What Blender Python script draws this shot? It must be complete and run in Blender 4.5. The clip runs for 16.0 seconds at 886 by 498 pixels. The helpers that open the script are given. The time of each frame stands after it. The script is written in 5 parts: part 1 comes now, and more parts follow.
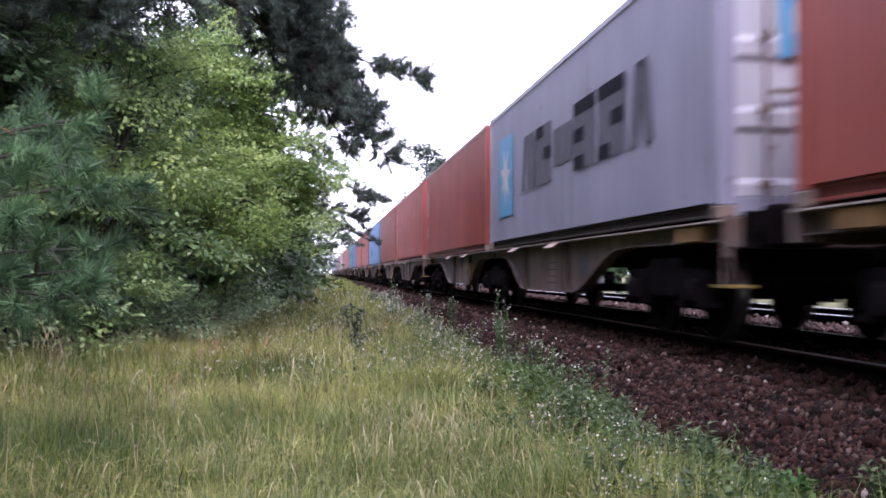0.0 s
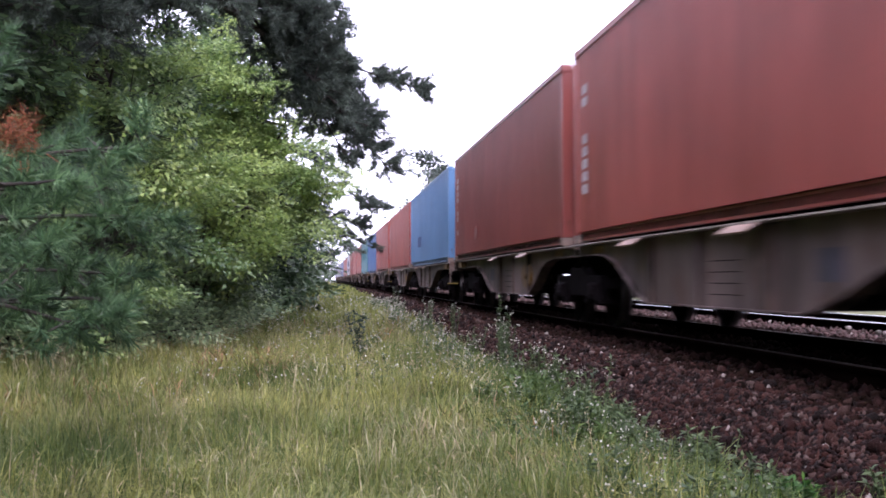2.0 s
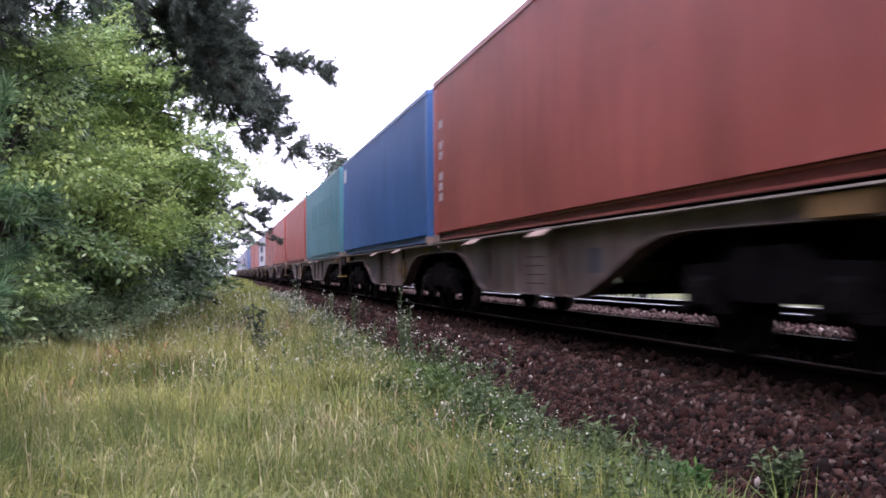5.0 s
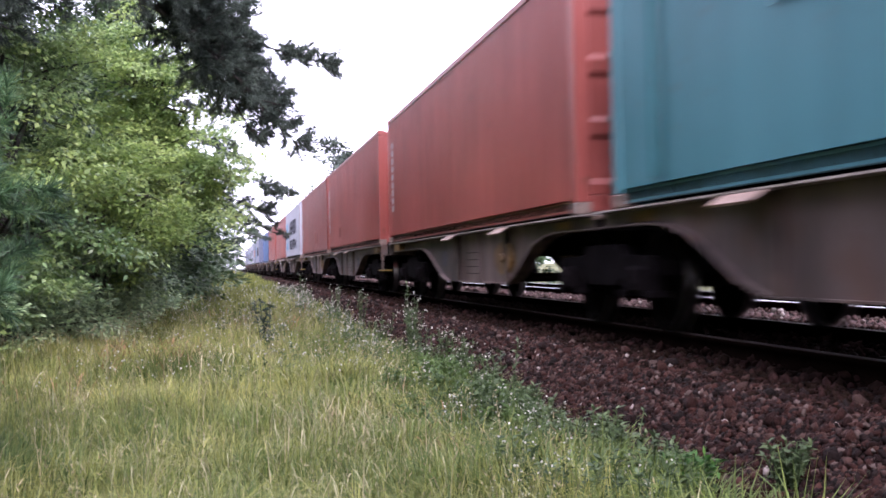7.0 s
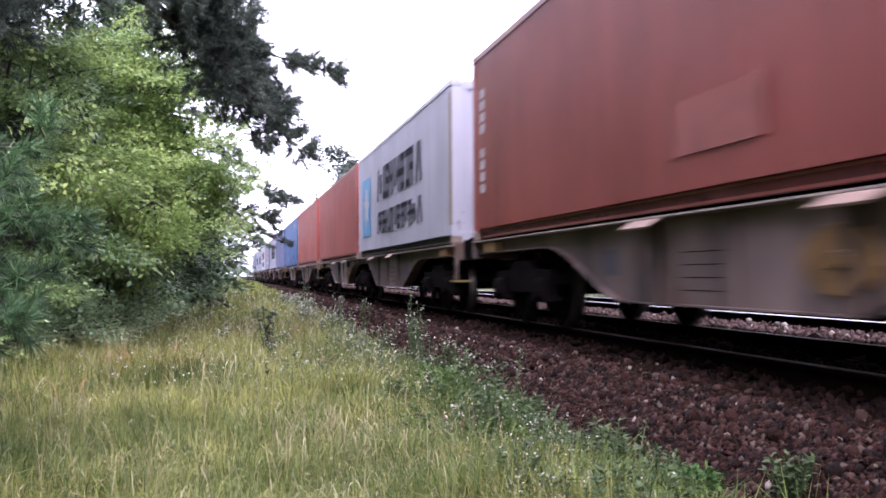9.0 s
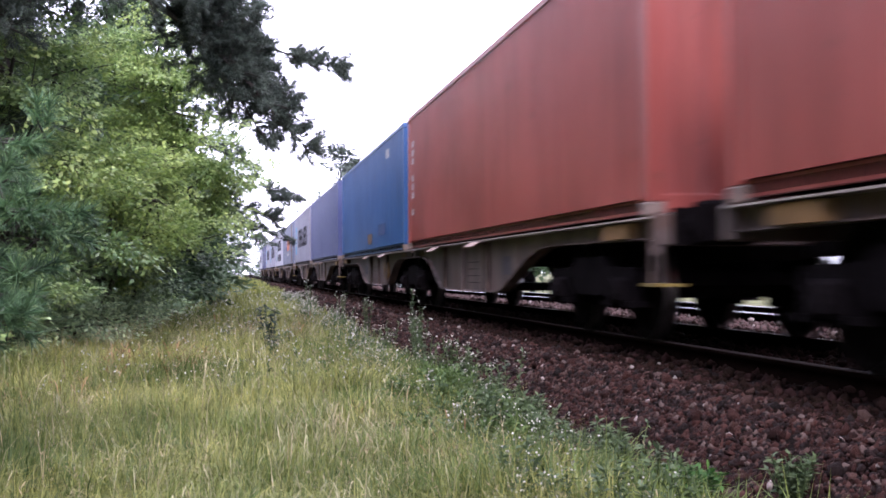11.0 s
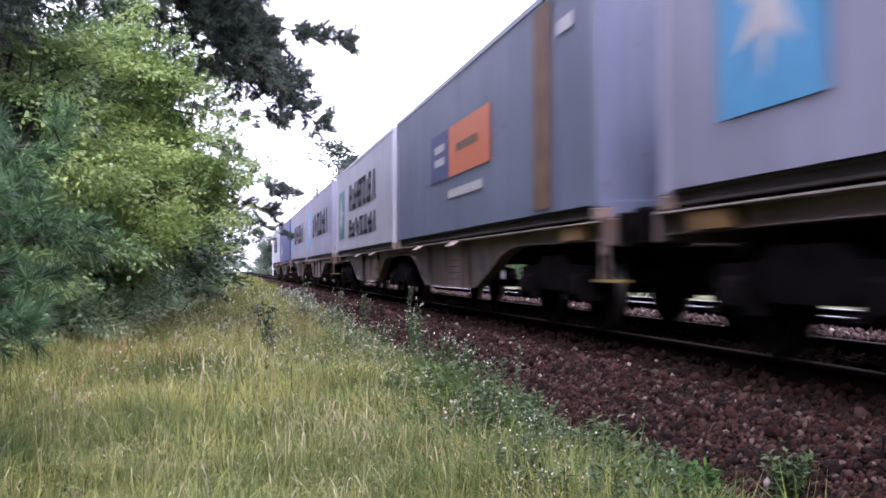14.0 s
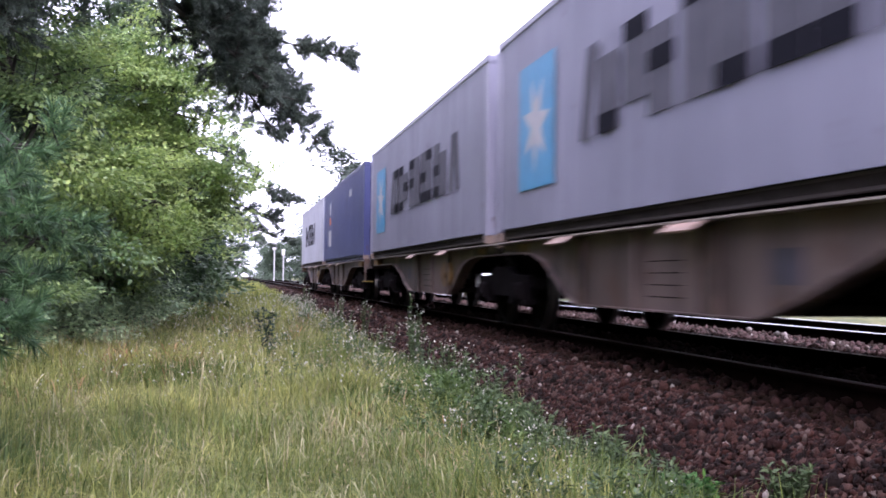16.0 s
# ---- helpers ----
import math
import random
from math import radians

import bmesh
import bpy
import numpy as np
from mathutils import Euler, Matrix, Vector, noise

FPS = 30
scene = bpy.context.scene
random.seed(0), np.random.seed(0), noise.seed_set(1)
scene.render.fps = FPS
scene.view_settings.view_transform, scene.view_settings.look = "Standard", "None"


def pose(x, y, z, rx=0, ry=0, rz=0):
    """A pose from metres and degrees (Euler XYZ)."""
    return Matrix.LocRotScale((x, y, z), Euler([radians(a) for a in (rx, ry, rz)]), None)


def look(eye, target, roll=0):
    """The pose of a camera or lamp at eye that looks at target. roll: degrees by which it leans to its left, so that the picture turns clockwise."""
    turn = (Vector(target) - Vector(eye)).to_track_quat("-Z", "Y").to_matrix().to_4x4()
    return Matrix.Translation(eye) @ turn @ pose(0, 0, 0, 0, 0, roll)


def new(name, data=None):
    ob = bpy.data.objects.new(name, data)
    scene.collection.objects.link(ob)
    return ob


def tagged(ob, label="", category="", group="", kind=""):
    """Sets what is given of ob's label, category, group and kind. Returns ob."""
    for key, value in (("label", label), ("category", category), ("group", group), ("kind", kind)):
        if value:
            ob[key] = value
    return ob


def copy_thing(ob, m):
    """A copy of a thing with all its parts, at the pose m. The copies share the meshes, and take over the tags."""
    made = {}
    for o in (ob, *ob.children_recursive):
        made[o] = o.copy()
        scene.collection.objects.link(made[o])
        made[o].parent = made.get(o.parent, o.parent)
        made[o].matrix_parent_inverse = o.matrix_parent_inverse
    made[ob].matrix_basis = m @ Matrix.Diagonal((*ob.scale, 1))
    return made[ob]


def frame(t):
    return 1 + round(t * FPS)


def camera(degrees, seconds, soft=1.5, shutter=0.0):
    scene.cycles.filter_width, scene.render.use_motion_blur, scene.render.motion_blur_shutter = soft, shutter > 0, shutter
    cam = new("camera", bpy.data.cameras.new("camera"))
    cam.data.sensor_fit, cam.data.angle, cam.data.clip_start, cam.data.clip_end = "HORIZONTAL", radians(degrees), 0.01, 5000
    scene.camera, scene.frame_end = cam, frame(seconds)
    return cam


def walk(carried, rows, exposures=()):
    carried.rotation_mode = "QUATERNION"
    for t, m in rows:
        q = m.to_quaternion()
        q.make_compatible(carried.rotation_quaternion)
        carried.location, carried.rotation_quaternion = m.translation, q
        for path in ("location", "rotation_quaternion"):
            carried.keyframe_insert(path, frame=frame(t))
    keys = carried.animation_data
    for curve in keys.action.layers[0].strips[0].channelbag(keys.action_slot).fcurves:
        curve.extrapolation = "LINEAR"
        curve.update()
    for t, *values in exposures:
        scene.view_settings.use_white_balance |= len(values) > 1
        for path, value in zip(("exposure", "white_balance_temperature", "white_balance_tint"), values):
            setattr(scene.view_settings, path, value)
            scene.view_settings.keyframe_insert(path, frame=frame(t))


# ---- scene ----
# The track runs along +y. x = 0 and y = 0 at the camera, z = 0 on the grass there.
EYE = (0.0, 0.0, 1.30)
RAIL = 0.68            # top of the rails
SIDE = 3.366           # side of the containers that faces the grass
MID = SIDE + 1.219     # middle of the train's track
cam = camera(45.6, 16.0, soft=1.7, shutter=0.5)
# seconds, yaw, pitch, roll
TURNS = [
    (0.0, -6.64, 1.32, -0.17), (0.5, -6.79, 1.35, 0.20), (1.0, -6.72, 1.39, -0.06), (1.5, -6.68, 1.63, -0.05),
    (2.0, -6.51, 1.66, 0.07), (2.5, -6.50, 1.55, 0.30), (3.0, -6.98, 1.43, 0.37), (3.5, -7.08, 1.41, 0.20),
    (4.0, -7.74, 1.45, 0.16), (4.25, -8.95, 1.43, 0.17), (4.5, -10.33, 1.42, 0.18), (4.7, -11.45, 1.36, 0.22),
    (5.2, -11.95, 1.20, 0.45), (6.0, -11.80, 0.95, 0.85), (6.8, -11.60, 0.84, 1.05), (7.0, -11.56, 0.85, 1.05),
    (7.5, -11.61, 0.96, 0.62), (8.0, -11.62, 1.12, 0.42), (8.5, -11.53, 1.27, 0.39), (9.0, -11.37, 1.39, 0.39),
    (10.2, -11.25, 1.36, 0.26), (11.5, -11.23, 1.31, 0.16), (12.0, -11.11, 1.31, 0.15), (12.5, -11.11, 1.42, 0.09),
    (13.0, -11.08, 1.46, 0.18), (13.5, -11.16, 1.34, 0.30), (14.0, -11.38, 1.16, 0.13), (14.5, -11.43, 1.24, -0.15),
    (15.0, -11.37, 1.36, -0.55), (15.5, -11.25, 1.44, -0.58), (16.0, -11.32, 1.59, -0.63),
]
walk(cam, [(t, pose(*EYE, 90 + p, r, w)) for t, w, p, r in TURNS], [(0.0, 0.97, 5950, 27), (4.0, 0.94, 6050, 27), (7.0, 1.25, 6050, 27), (9.0, 1.29, 6050, 27), (12.0, 1.17, 5950, 27), (16.0, 1.15, 5950, 27)])

# ---- light: bright overcast ----
world = bpy.data.worlds.new("overcast_sky")
scene.world = world
world.use_nodes = True
wn, wl = world.node_tree.nodes, world.node_tree.links
sky = wn.new("ShaderNodeTexSky")
sky.sky_type, sky.sun_disc = "NISHITA", False
sky.sun_elevation, sky.sun_rotation = radians(49), radians(193)
sky.air_density, sky.dust_density = 1.0, 3.0
cloud = wn.new("ShaderNodeMix")
cloud.data_type = "RGBA"
cloud.inputs[0].default_value = 0.82
cloud.inputs[7].default_value = (14.6, 14.8, 16.6, 1)
wl.new(sky.outputs[0], cloud.inputs[6])
wl.new(cloud.outputs[2], wn["Background"].inputs[0])
wn["Background"].inputs[1].default_value = 0.11
sun = new("sun", bpy.data.lights.new("sun", "SUN"))
sun.data.energy, sun.data.angle, sun.data.color = 1.4, radians(14), (1.0, 0.96, 0.9)
sun.matrix_world = look((-8, -34, 40), (0, 0, 0))


# ---- materials ----
def material(name, base, rough=0.8, spread=0.25, scale=4.0, fine=60.0, bump=0.3, metal=0.0, second=None, island=0.0,
             obrand=0.0, through_light=0.0, dist=0.01, spec=0.5):
    """Two scales of noise over a base colour, relief, and a spread from piece to piece."""
    m = bpy.data.materials.new(name)
    m.use_nodes = True
    n, l = m.node_tree.nodes, m.node_tree.links
    b = n["Principled BSDF"]
    co = n.new("ShaderNodeTexCoord")
    big, small = n.new("ShaderNodeTexNoise"), n.new("ShaderNodeTexNoise")
    big.inputs["Scale"].default_value, small.inputs["Scale"].default_value = scale, fine
    big.inputs["Detail"].default_value, small.inputs["Detail"].default_value = 6, 3
    for q in (big, small):
        l.new(co.outputs["Object"], q.inputs["Vector"])
    ramp = n.new("ShaderNodeValToRGB")
    dark = [c * (1 - spread) for c in base]
    other = second or [min(1, c * (1 + spread)) for c in base]
    ramp.color_ramp.elements[0].position, ramp.color_ramp.elements[1].position = 0.32, 0.68
    ramp.color_ramp.elements[0].color, ramp.color_ramp.elements[1].color = (*dark, 1), (*other, 1)
    l.new(big.outputs["Fac"], ramp.inputs["Fac"])
    hsv = n.new("ShaderNodeHueSaturation")
    l.new(ramp.outputs["Color"], hsv.inputs["Color"])
    val = n.new("ShaderNodeMath")
    val.operation = "MULTIPLY_ADD"
    l.new(small.outputs["Fac"], val.inputs[0])
    val.inputs[1].default_value, val.inputs[2].default_value = spread * 1.2, 1 - spread * 0.6
    top = val.outputs[0]
    if island or obrand:
        src = n.new("ShaderNodeNewGeometry").outputs["Random Per Island"] if island else n.new("ShaderNodeObjectInfo").outputs["Random"]
        k = island or obrand
        add = n.new("ShaderNodeMath")
        add.operation = "MULTIPLY_ADD"
        l.new(src, add.inputs[0])
        add.inputs[1].default_value, add.inputs[2].default_value = k * 2, 1 - k
        mul = n.new("ShaderNodeMath")
        mul.operation = "MULTIPLY"
        l.new(add.outputs[0], mul.inputs[0])
        l.new(top, mul.inputs[1])
        top = mul.outputs[0]
        hue = n.new("ShaderNodeMath")
        hue.operation = "MULTIPLY_ADD"
        l.new(src, hue.inputs[0])
        hue.inputs[1].default_value, hue.inputs[2].default_value = -k * 0.09, 0.5 + k * 0.045
        l.new(hue.outputs[0], hsv.inputs["Hue"])
    l.new(top, hsv.inputs["Value"])
    l.new(hsv.outputs["Color"], b.inputs["Base Color"])
    b.inputs["Roughness"].default_value, b.inputs["Metallic"].default_value = rough, metal
    b.inputs["Specular IOR Level"].default_value = spec
    if bump:
        bp = n.new("ShaderNodeBump")
        bp.inputs["Strength"].default_value, bp.inputs["Distance"].default_value = bump, dist
        l.new(small.outputs["Fac"], bp.inputs["Height"])
        l.new(bp.outputs[0], b.inputs["Normal"])
    if through_light:
        tr, mix = n.new("ShaderNodeBsdfTranslucent"), n.new("ShaderNodeMixShader")
        l.new(hsv.outputs["Color"], tr.inputs["Color"])
        mix.inputs[0].default_value = through_light
        l.new(b.outputs[0], mix.inputs[1])
        l.new(tr.outputs[0], mix.inputs[2])
        l.new(mix.outputs[0], n["Material Output"].inputs["Surface"])
    return m


def painted_steel(name, base, rough=0.40, grime=0.35, contrast=2.3, rusty=0.64, patch=1.0):
    """Container paint: long vertical streaks, chalky patches and rust freckles."""
    m = bpy.data.materials.new(name)
    m.use_nodes = True
    n, l = m.node_tree.nodes, m.node_tree.links
    b = n["Principled BSDF"]
    base = [q * 0.79 for q in base]
    co, mp = n.new("ShaderNodeTexCoord"), n.new("ShaderNodeMapping")
    mp.inputs["Scale"].default_value = (1, 2.2, 0.16)
    l.new(co.outputs["Object"], mp.inputs["Vector"])
    streak, blot, rust = (n.new("ShaderNodeTexNoise") for _ in range(3))
    streak.inputs["Scale"].default_value, streak.inputs["Detail"].default_value = 2.5 * patch, 6
    blot.inputs["Scale"].default_value, blot.inputs["Detail"].default_value = 0.7, 5
    rust.inputs["Scale"].default_value, rust.inputs["Detail"].default_value = 5 * patch, 8
    info, off = n.new("ShaderNodeObjectInfo"), n.new("ShaderNodeVectorMath")
    off.operation = "ADD"
    cmb = n.new("ShaderNodeVectorMath")
    cmb.operation = "MULTIPLY"
    cmb.inputs[1].default_value = (31, 17, 9)
    l.new(info.outputs["Random"], cmb.inputs[0])
    l.new(mp.outputs[0], off.inputs[0])
    l.new(cmb.outputs[0], off.inputs[1])
    l.new(off.outputs[0], streak.inputs["Vector"])
    l.new(co.outputs["Object"], blot.inputs["Vector"])
    l.new(co.outputs["Object"], rust.inputs["Vector"])
    a = n.new("ShaderNodeMix")
    a.data_type = "RGBA"
    a.inputs[6].default_value = (*[c * (1 - grime) for c in base], 1)
    a.inputs[7].default_value = (*[min(1, c * 1.18 + 0.012) for c in base], 1)
    mean = n.new("ShaderNodeMath")
    mean.operation = "MULTIPLY_ADD"
    l.new(streak.outputs["Fac"], mean.inputs[0])
    mean.inputs[1].default_value = 0.55
    half = n.new("ShaderNodeMath")
    half.operation = "MULTIPLY"
    half.inputs[1].default_value = 0.6
    l.new(blot.outputs["Fac"], half.inputs[0])
    l.new(half.outputs[0], mean.inputs[2])
    gain = n.new("ShaderNodeMath")
    gain.operation, gain.use_clamp = "MULTIPLY_ADD", True
    gain.inputs[1].default_value, gain.inputs[2].default_value = contrast, 0.5 - 0.575 * contrast
    l.new(mean.outputs[0], gain.inputs[0])
    l.new(gain.outputs[0], a.inputs[0])
    rr = n.new("ShaderNodeValToRGB")
    rr.color_ramp.elements[0].position, rr.color_ramp.elements[1].position = rusty, rusty + 0.09
    rr.color_ramp.elements[1].color = (0.55, 0.55, 0.55, 1)
    l.new(rust.outputs["Fac"], rr.inputs["Fac"])
    r = n.new("ShaderNodeMix")
    r.data_type = "RGBA"
    l.new(rr.outputs["Color"], r.inputs[0])
    l.new(a.outputs[2], r.inputs[6])
    r.inputs[7].default_value = (0.070, 0.030, 0.017, 1)
    l.new(r.outputs[2], b.inputs["Base Color"])
    b.inputs["Roughness"].default_value = rough
    bp = n.new("ShaderNodeBump")
    bp.inputs["Strength"].default_value, bp.inputs["Distance"].default_value = 0.15, 0.01
    l.new(blot.outputs["Fac"], bp.inputs["Height"])
    l.new(bp.outputs[0], b.inputs["Normal"])
    return m


def stone_mix(name, island):
    """Crushed stone: each piece its own tone, from near black over red-brown to grey."""
    m = material(name, (0.5, 0.5, 0.5), 0.85, 0.4, 14, 80, 0.6, spec=0.15)
    n, l = m.node_tree.nodes, m.node_tree.links
    src = n.new("ShaderNodeNewGeometry").outputs["Random Per Island"] if island else n.new("ShaderNodeObjectInfo").outputs["Random"]
    r = n.new("ShaderNodeValToRGB")
    e = r.color_ramp.elements
    e[0].color, e[1].color, e[1].position = (0.009, 0.006, 0.0055, 1), (0.094, 0.068, 0.060, 1), 1.0
    for p, q in ((0.35, (0.0125, 0.0048, 0.0040, 1)), (0.62, (0.027, 0.0095, 0.0072, 1)), (0.78, (0.042, 0.0175, 0.0135, 1)), (0.91, (0.052, 0.030, 0.025, 1))):
        k = e.new(p)
        k.color = q
    l.new(src, r.inputs["Fac"])
    hsv = [q for q in n if q.type == "HUE_SAT"][0]
    mul = n.new("ShaderNodeMix")
    mul.data_type, mul.blend_type = "RGBA", "MULTIPLY"
    mul.inputs[0].default_value = 1.0
    two = n.new("ShaderNodeVectorMath")
    two.operation = "SCALE"
    two.inputs["Scale"].default_value = 2.0
    l.new(hsv.outputs["Color"], two.inputs[0])
    l.new(r.outputs["Color"], mul.inputs[6])
    l.new(two.outputs[0], mul.inputs[7])
    l.new(mul.outputs[2], n["Principled BSDF"].inputs["Base Color"])
    return m


PAINT = {
    "red": painted_steel("red_oxide_paint", (0.330, 0.068, 0.053)),
    "maroon": painted_steel("dark_oxide_paint", (0.240, 0.050, 0.040)),
    "gray": painted_steel("light_grey_paint", (0.278, 0.272, 0.362), grime=0.2),
    "white": painted_steel("off_white_paint", (0.44, 0.44, 0.52), grime=0.18),
    # Door ends of the grey containers, set paler than their sides.
    "paledoor": painted_steel("pale_door_paint", (0.52, 0.51, 0.58), grime=0.25),
    "slate": painted_steel("slate_grey_paint", (0.145, 0.165, 0.248), grime=0.22),
    "sky": painted_steel("light_blue_paint", (0.098, 0.225, 0.42), grime=0.2),
    "blue": painted_steel("bright_blue_paint", (0.025, 0.105, 0.30), grime=0.3),
    "violet": painted_steel("violet_blue_paint", (0.075, 0.092, 0.22), grime=0.2),
    "navy": painted_steel("navy_blue_paint", (0.045, 0.055, 0.17), grime=0.25),
    "teal": painted_steel("teal_paint", (0.055, 0.20, 0.24), grime=0.2),
}
M_MARK = {
    "black": material("dark_marking", (0.009, 0.009, 0.015), 0.8, 0.15, spec=0.06),
    "grey": material("grey_marking", (0.092, 0.090, 0.112), 0.75, 0.15, spec=0.15),
    "brown": material("rust_brown_marking", (0.115, 0.062, 0.036), 0.7, 0.35),
    "white": material("white_marking", (0.40, 0.39, 0.41), 0.6, 0.15),
    "cyan": material("light_blue_marking", (0.058, 0.254, 0.447), 0.5, 0.1),
    "seagreen": material("faded_green_marking", (0.039, 0.139, 0.169), 0.5, 0.1),
    "blue": material("deep_blue_marking", (0.014, 0.022, 0.125), 0.5, 0.1),
    "orange": material("orange_marking", (0.477, 0.100, 0.019), 0.5, 0.1),
    "darkblue": material("dull_blue_marking", (0.030, 0.056, 0.160), 0.6, 0.15),
    "yellow": material("yellow_marking", (0.22, 0.15, 0.065), 0.6, 0.2),
    "pink": material("faded_marking", (0.205, 0.058, 0.047), 0.7, 0.2),
    "tealdark": material("dark_teal_marking", (0.019, 0.131, 0.154), 0.6, 0.15),
}
# Lower rails of pale containers: the shade under the side put into the colour.
M_RAILSIDE = material("shaded_lower_rail", (0.034, 0.025, 0.023), 0.8, 0.35, 3, 40)
M_CAST = material("worn_casting_steel", (0.14, 0.10, 0.085), 0.7, 0.35, 8, 60)
M_WAGON = painted_steel("dirty_grey_brown_wagon_paint", (0.158, 0.106, 0.096), 0.65, 0.76, 3.6, 0.55, 0.50)
# Soot, plus the deep shade under the wagons put into the colour.
M_WAGONDARK = material("soot_and_shade_steel", (0.0060, 0.0046, 0.0046), 0.95, 0.4, 2, 30, spec=0.02)
M_EDGE = material("bare_edge_steel", (0.24, 0.20, 0.185), 0.55, 0.35, 4, 40)
M_FLAP = material("pale_worn_plate", (0.24, 0.158, 0.128), 0.6, 0.4, 7, 40)
M_STAIN = material("rust_brown_stiffener", (0.032, 0.019, 0.015), 0.8, 0.5, 3, 40, second=(0.085, 0.052, 0.042))
M_PLATE = material("faded_blue_plate", (0.045, 0.040, 0.055), 0.7, 0.3, 6, 40)
M_OCHRE2 = material("yellow_step_paint", (0.15, 0.105, 0.022), 0.7, 0.4, 5, 40)
M_OCHRE = material("ochre_panel", (0.15, 0.078, 0.022), 0.65, 0.4, 5, 40)
# Bogies and wheels: grime, darkened further for the shade they stand in.
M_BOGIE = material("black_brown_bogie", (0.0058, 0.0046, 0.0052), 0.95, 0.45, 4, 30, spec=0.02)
M_WHEEL = material("dusty_shaded_wheel", (0.0060, 0.0048, 0.0048), 0.95, 0.4, 5, 40, spec=0.02)
M_TREAD = material("polished_wheel_tread", (0.40, 0.38, 0.36), 0.3, 0.15, 6, 60, 0.1, 1.0)
# Web colour: rust, with the deep shade under the train mixed in.
M_WEBSHADE = material("rusty_shaded_rail_web", (0.0045, 0.0026, 0.0021), 0.95, 0.4, 3, 50, spec=0.0)
# Shaded copy of the polished head, for the rails under the train.
M_HEADSHADE = material("shaded_rail_head", (0.020, 0.014, 0.012), 0.7, 0.3, 5, 60, 0.05, 0.0, spec=0.12)
M_SHINE = material("polished_rail_head", (0.55, 0.54, 0.53), 0.25, 0.12, 5, 60, 0.05, 1.0)
M_SLEEPER = material("oil_stained_timber", (0.016, 0.0095, 0.0075), 0.9, 0.45, 3, 40, 0.6, obrand=0.25, spec=0.1)
M_STONE = stone_mix("brown_ballast_stone", True)
M_STONE1 = stone_mix("brown_ballast_piece", False)
# Oil, plus the train's shade put into the stone colour.
M_OILSHADE = material("oily_shaded_stone", (0.0085, 0.0052, 0.0044), 0.9, 0.35, 9, 70, 0.5, second=(0.019, 0.0105, 0.0085), island=0.45, spec=0.02)
# Lit copy of the ballast for the open second track, daylight in its colour.
M_STONELIT = material("lit_ballast_stone", (0.062, 0.038, 0.034), 0.85, 0.4, 9, 70, 0.5, second=(0.105, 0.068, 0.062), island=0.5, spec=0.15)
M_PALE = material("pale_ballast_stone", (0.22, 0.18, 0.165), 0.7, 0.3, 9, 60, 0.4, island=0.6)
# Bed is near black: the under-train shade is in this colour too.
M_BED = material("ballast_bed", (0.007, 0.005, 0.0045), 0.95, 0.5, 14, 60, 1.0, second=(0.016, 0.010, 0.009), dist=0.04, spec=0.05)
M_SOIL = material("grassy_soil", (0.085, 0.105, 0.028), 0.95, 0.4, 1.3, 18, 0.8, second=(0.155, 0.15, 0.050), dist=0.05)
M_GRASS = material("meadow_grass", (0.108, 0.180, 0.032), 0.6, 0.35, 0.7, 3.0, 0, second=(0.405, 0.408, 0.128), island=0.55, through_light=0.45)
M_GREENER = material("lush_grass", (0.075, 0.135, 0.033), 0.6, 0.3, 0.8, 3.0, 0, second=(0.19, 0.26, 0.070), island=0.5, through_light=0.45)
M_STRAW = material("dry_grass_heads", (0.38, 0.33, 0.19), 0.75, 0.3, 1.0, 4, 0, island=0.45, through_light=0.4)
M_FLOWER = material("small_white_flowers", (0.55, 0.54, 0.47), 0.7, 0.2, 3, 9, 0, island=0.3, through_light=0.3)
M_SEEDY = material("pale_ripe_grass", (0.36, 0.34, 0.17), 0.7, 0.3, 1.0, 4, 0, second=(0.52, 0.49, 0.29), island=0.4, through_light=0.35)
M_RUSSET = material("russet_grass_panicles", (0.30, 0.16, 0.075), 0.75, 0.3, 1.0, 4, 0, second=(0.42, 0.27, 0.13), island=0.4, through_light=0.4)
M_HERB = material("herb_leaf", (0.075, 0.118, 0.048), 0.6, 0.35, 2, 8, 0, island=0.45, through_light=0.3)
M_HERBDARK = material("dark_herb_leaf", (0.036, 0.062, 0.044), 0.65, 0.3, 2, 8, 0, island=0.3, through_light=0.25)
M_CLUMP = material("fresh_weed_leaf", (0.085, 0.145, 0.040), 0.6, 0.35, 2, 8, 0, island=0.45, through_light=0.35)
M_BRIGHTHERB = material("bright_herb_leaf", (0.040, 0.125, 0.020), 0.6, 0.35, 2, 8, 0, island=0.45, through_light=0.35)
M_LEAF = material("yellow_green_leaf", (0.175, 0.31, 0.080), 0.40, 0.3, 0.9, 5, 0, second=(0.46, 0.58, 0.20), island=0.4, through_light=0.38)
# Brighter leaf tone that stands in for sunlight on the sprays.
M_LEAFLIT = material("lit_yellow_leaf", (0.29, 0.45, 0.11), 0.38, 0.3, 0.8, 5, 0, second=(0.52, 0.64, 0.22), island=0.35, through_light=0.42)
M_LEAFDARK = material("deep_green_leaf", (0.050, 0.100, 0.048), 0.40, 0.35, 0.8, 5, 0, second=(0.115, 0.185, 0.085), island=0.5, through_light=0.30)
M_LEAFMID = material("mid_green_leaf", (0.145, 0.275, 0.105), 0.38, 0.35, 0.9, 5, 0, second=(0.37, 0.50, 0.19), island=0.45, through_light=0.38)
M_SHRUB = material("grey_green_shrub_leaf", (0.21, 0.34, 0.17), 0.40, 0.35, 0.9, 5, 0, second=(0.44, 0.57, 0.31), island=0.5, through_light=0.40)
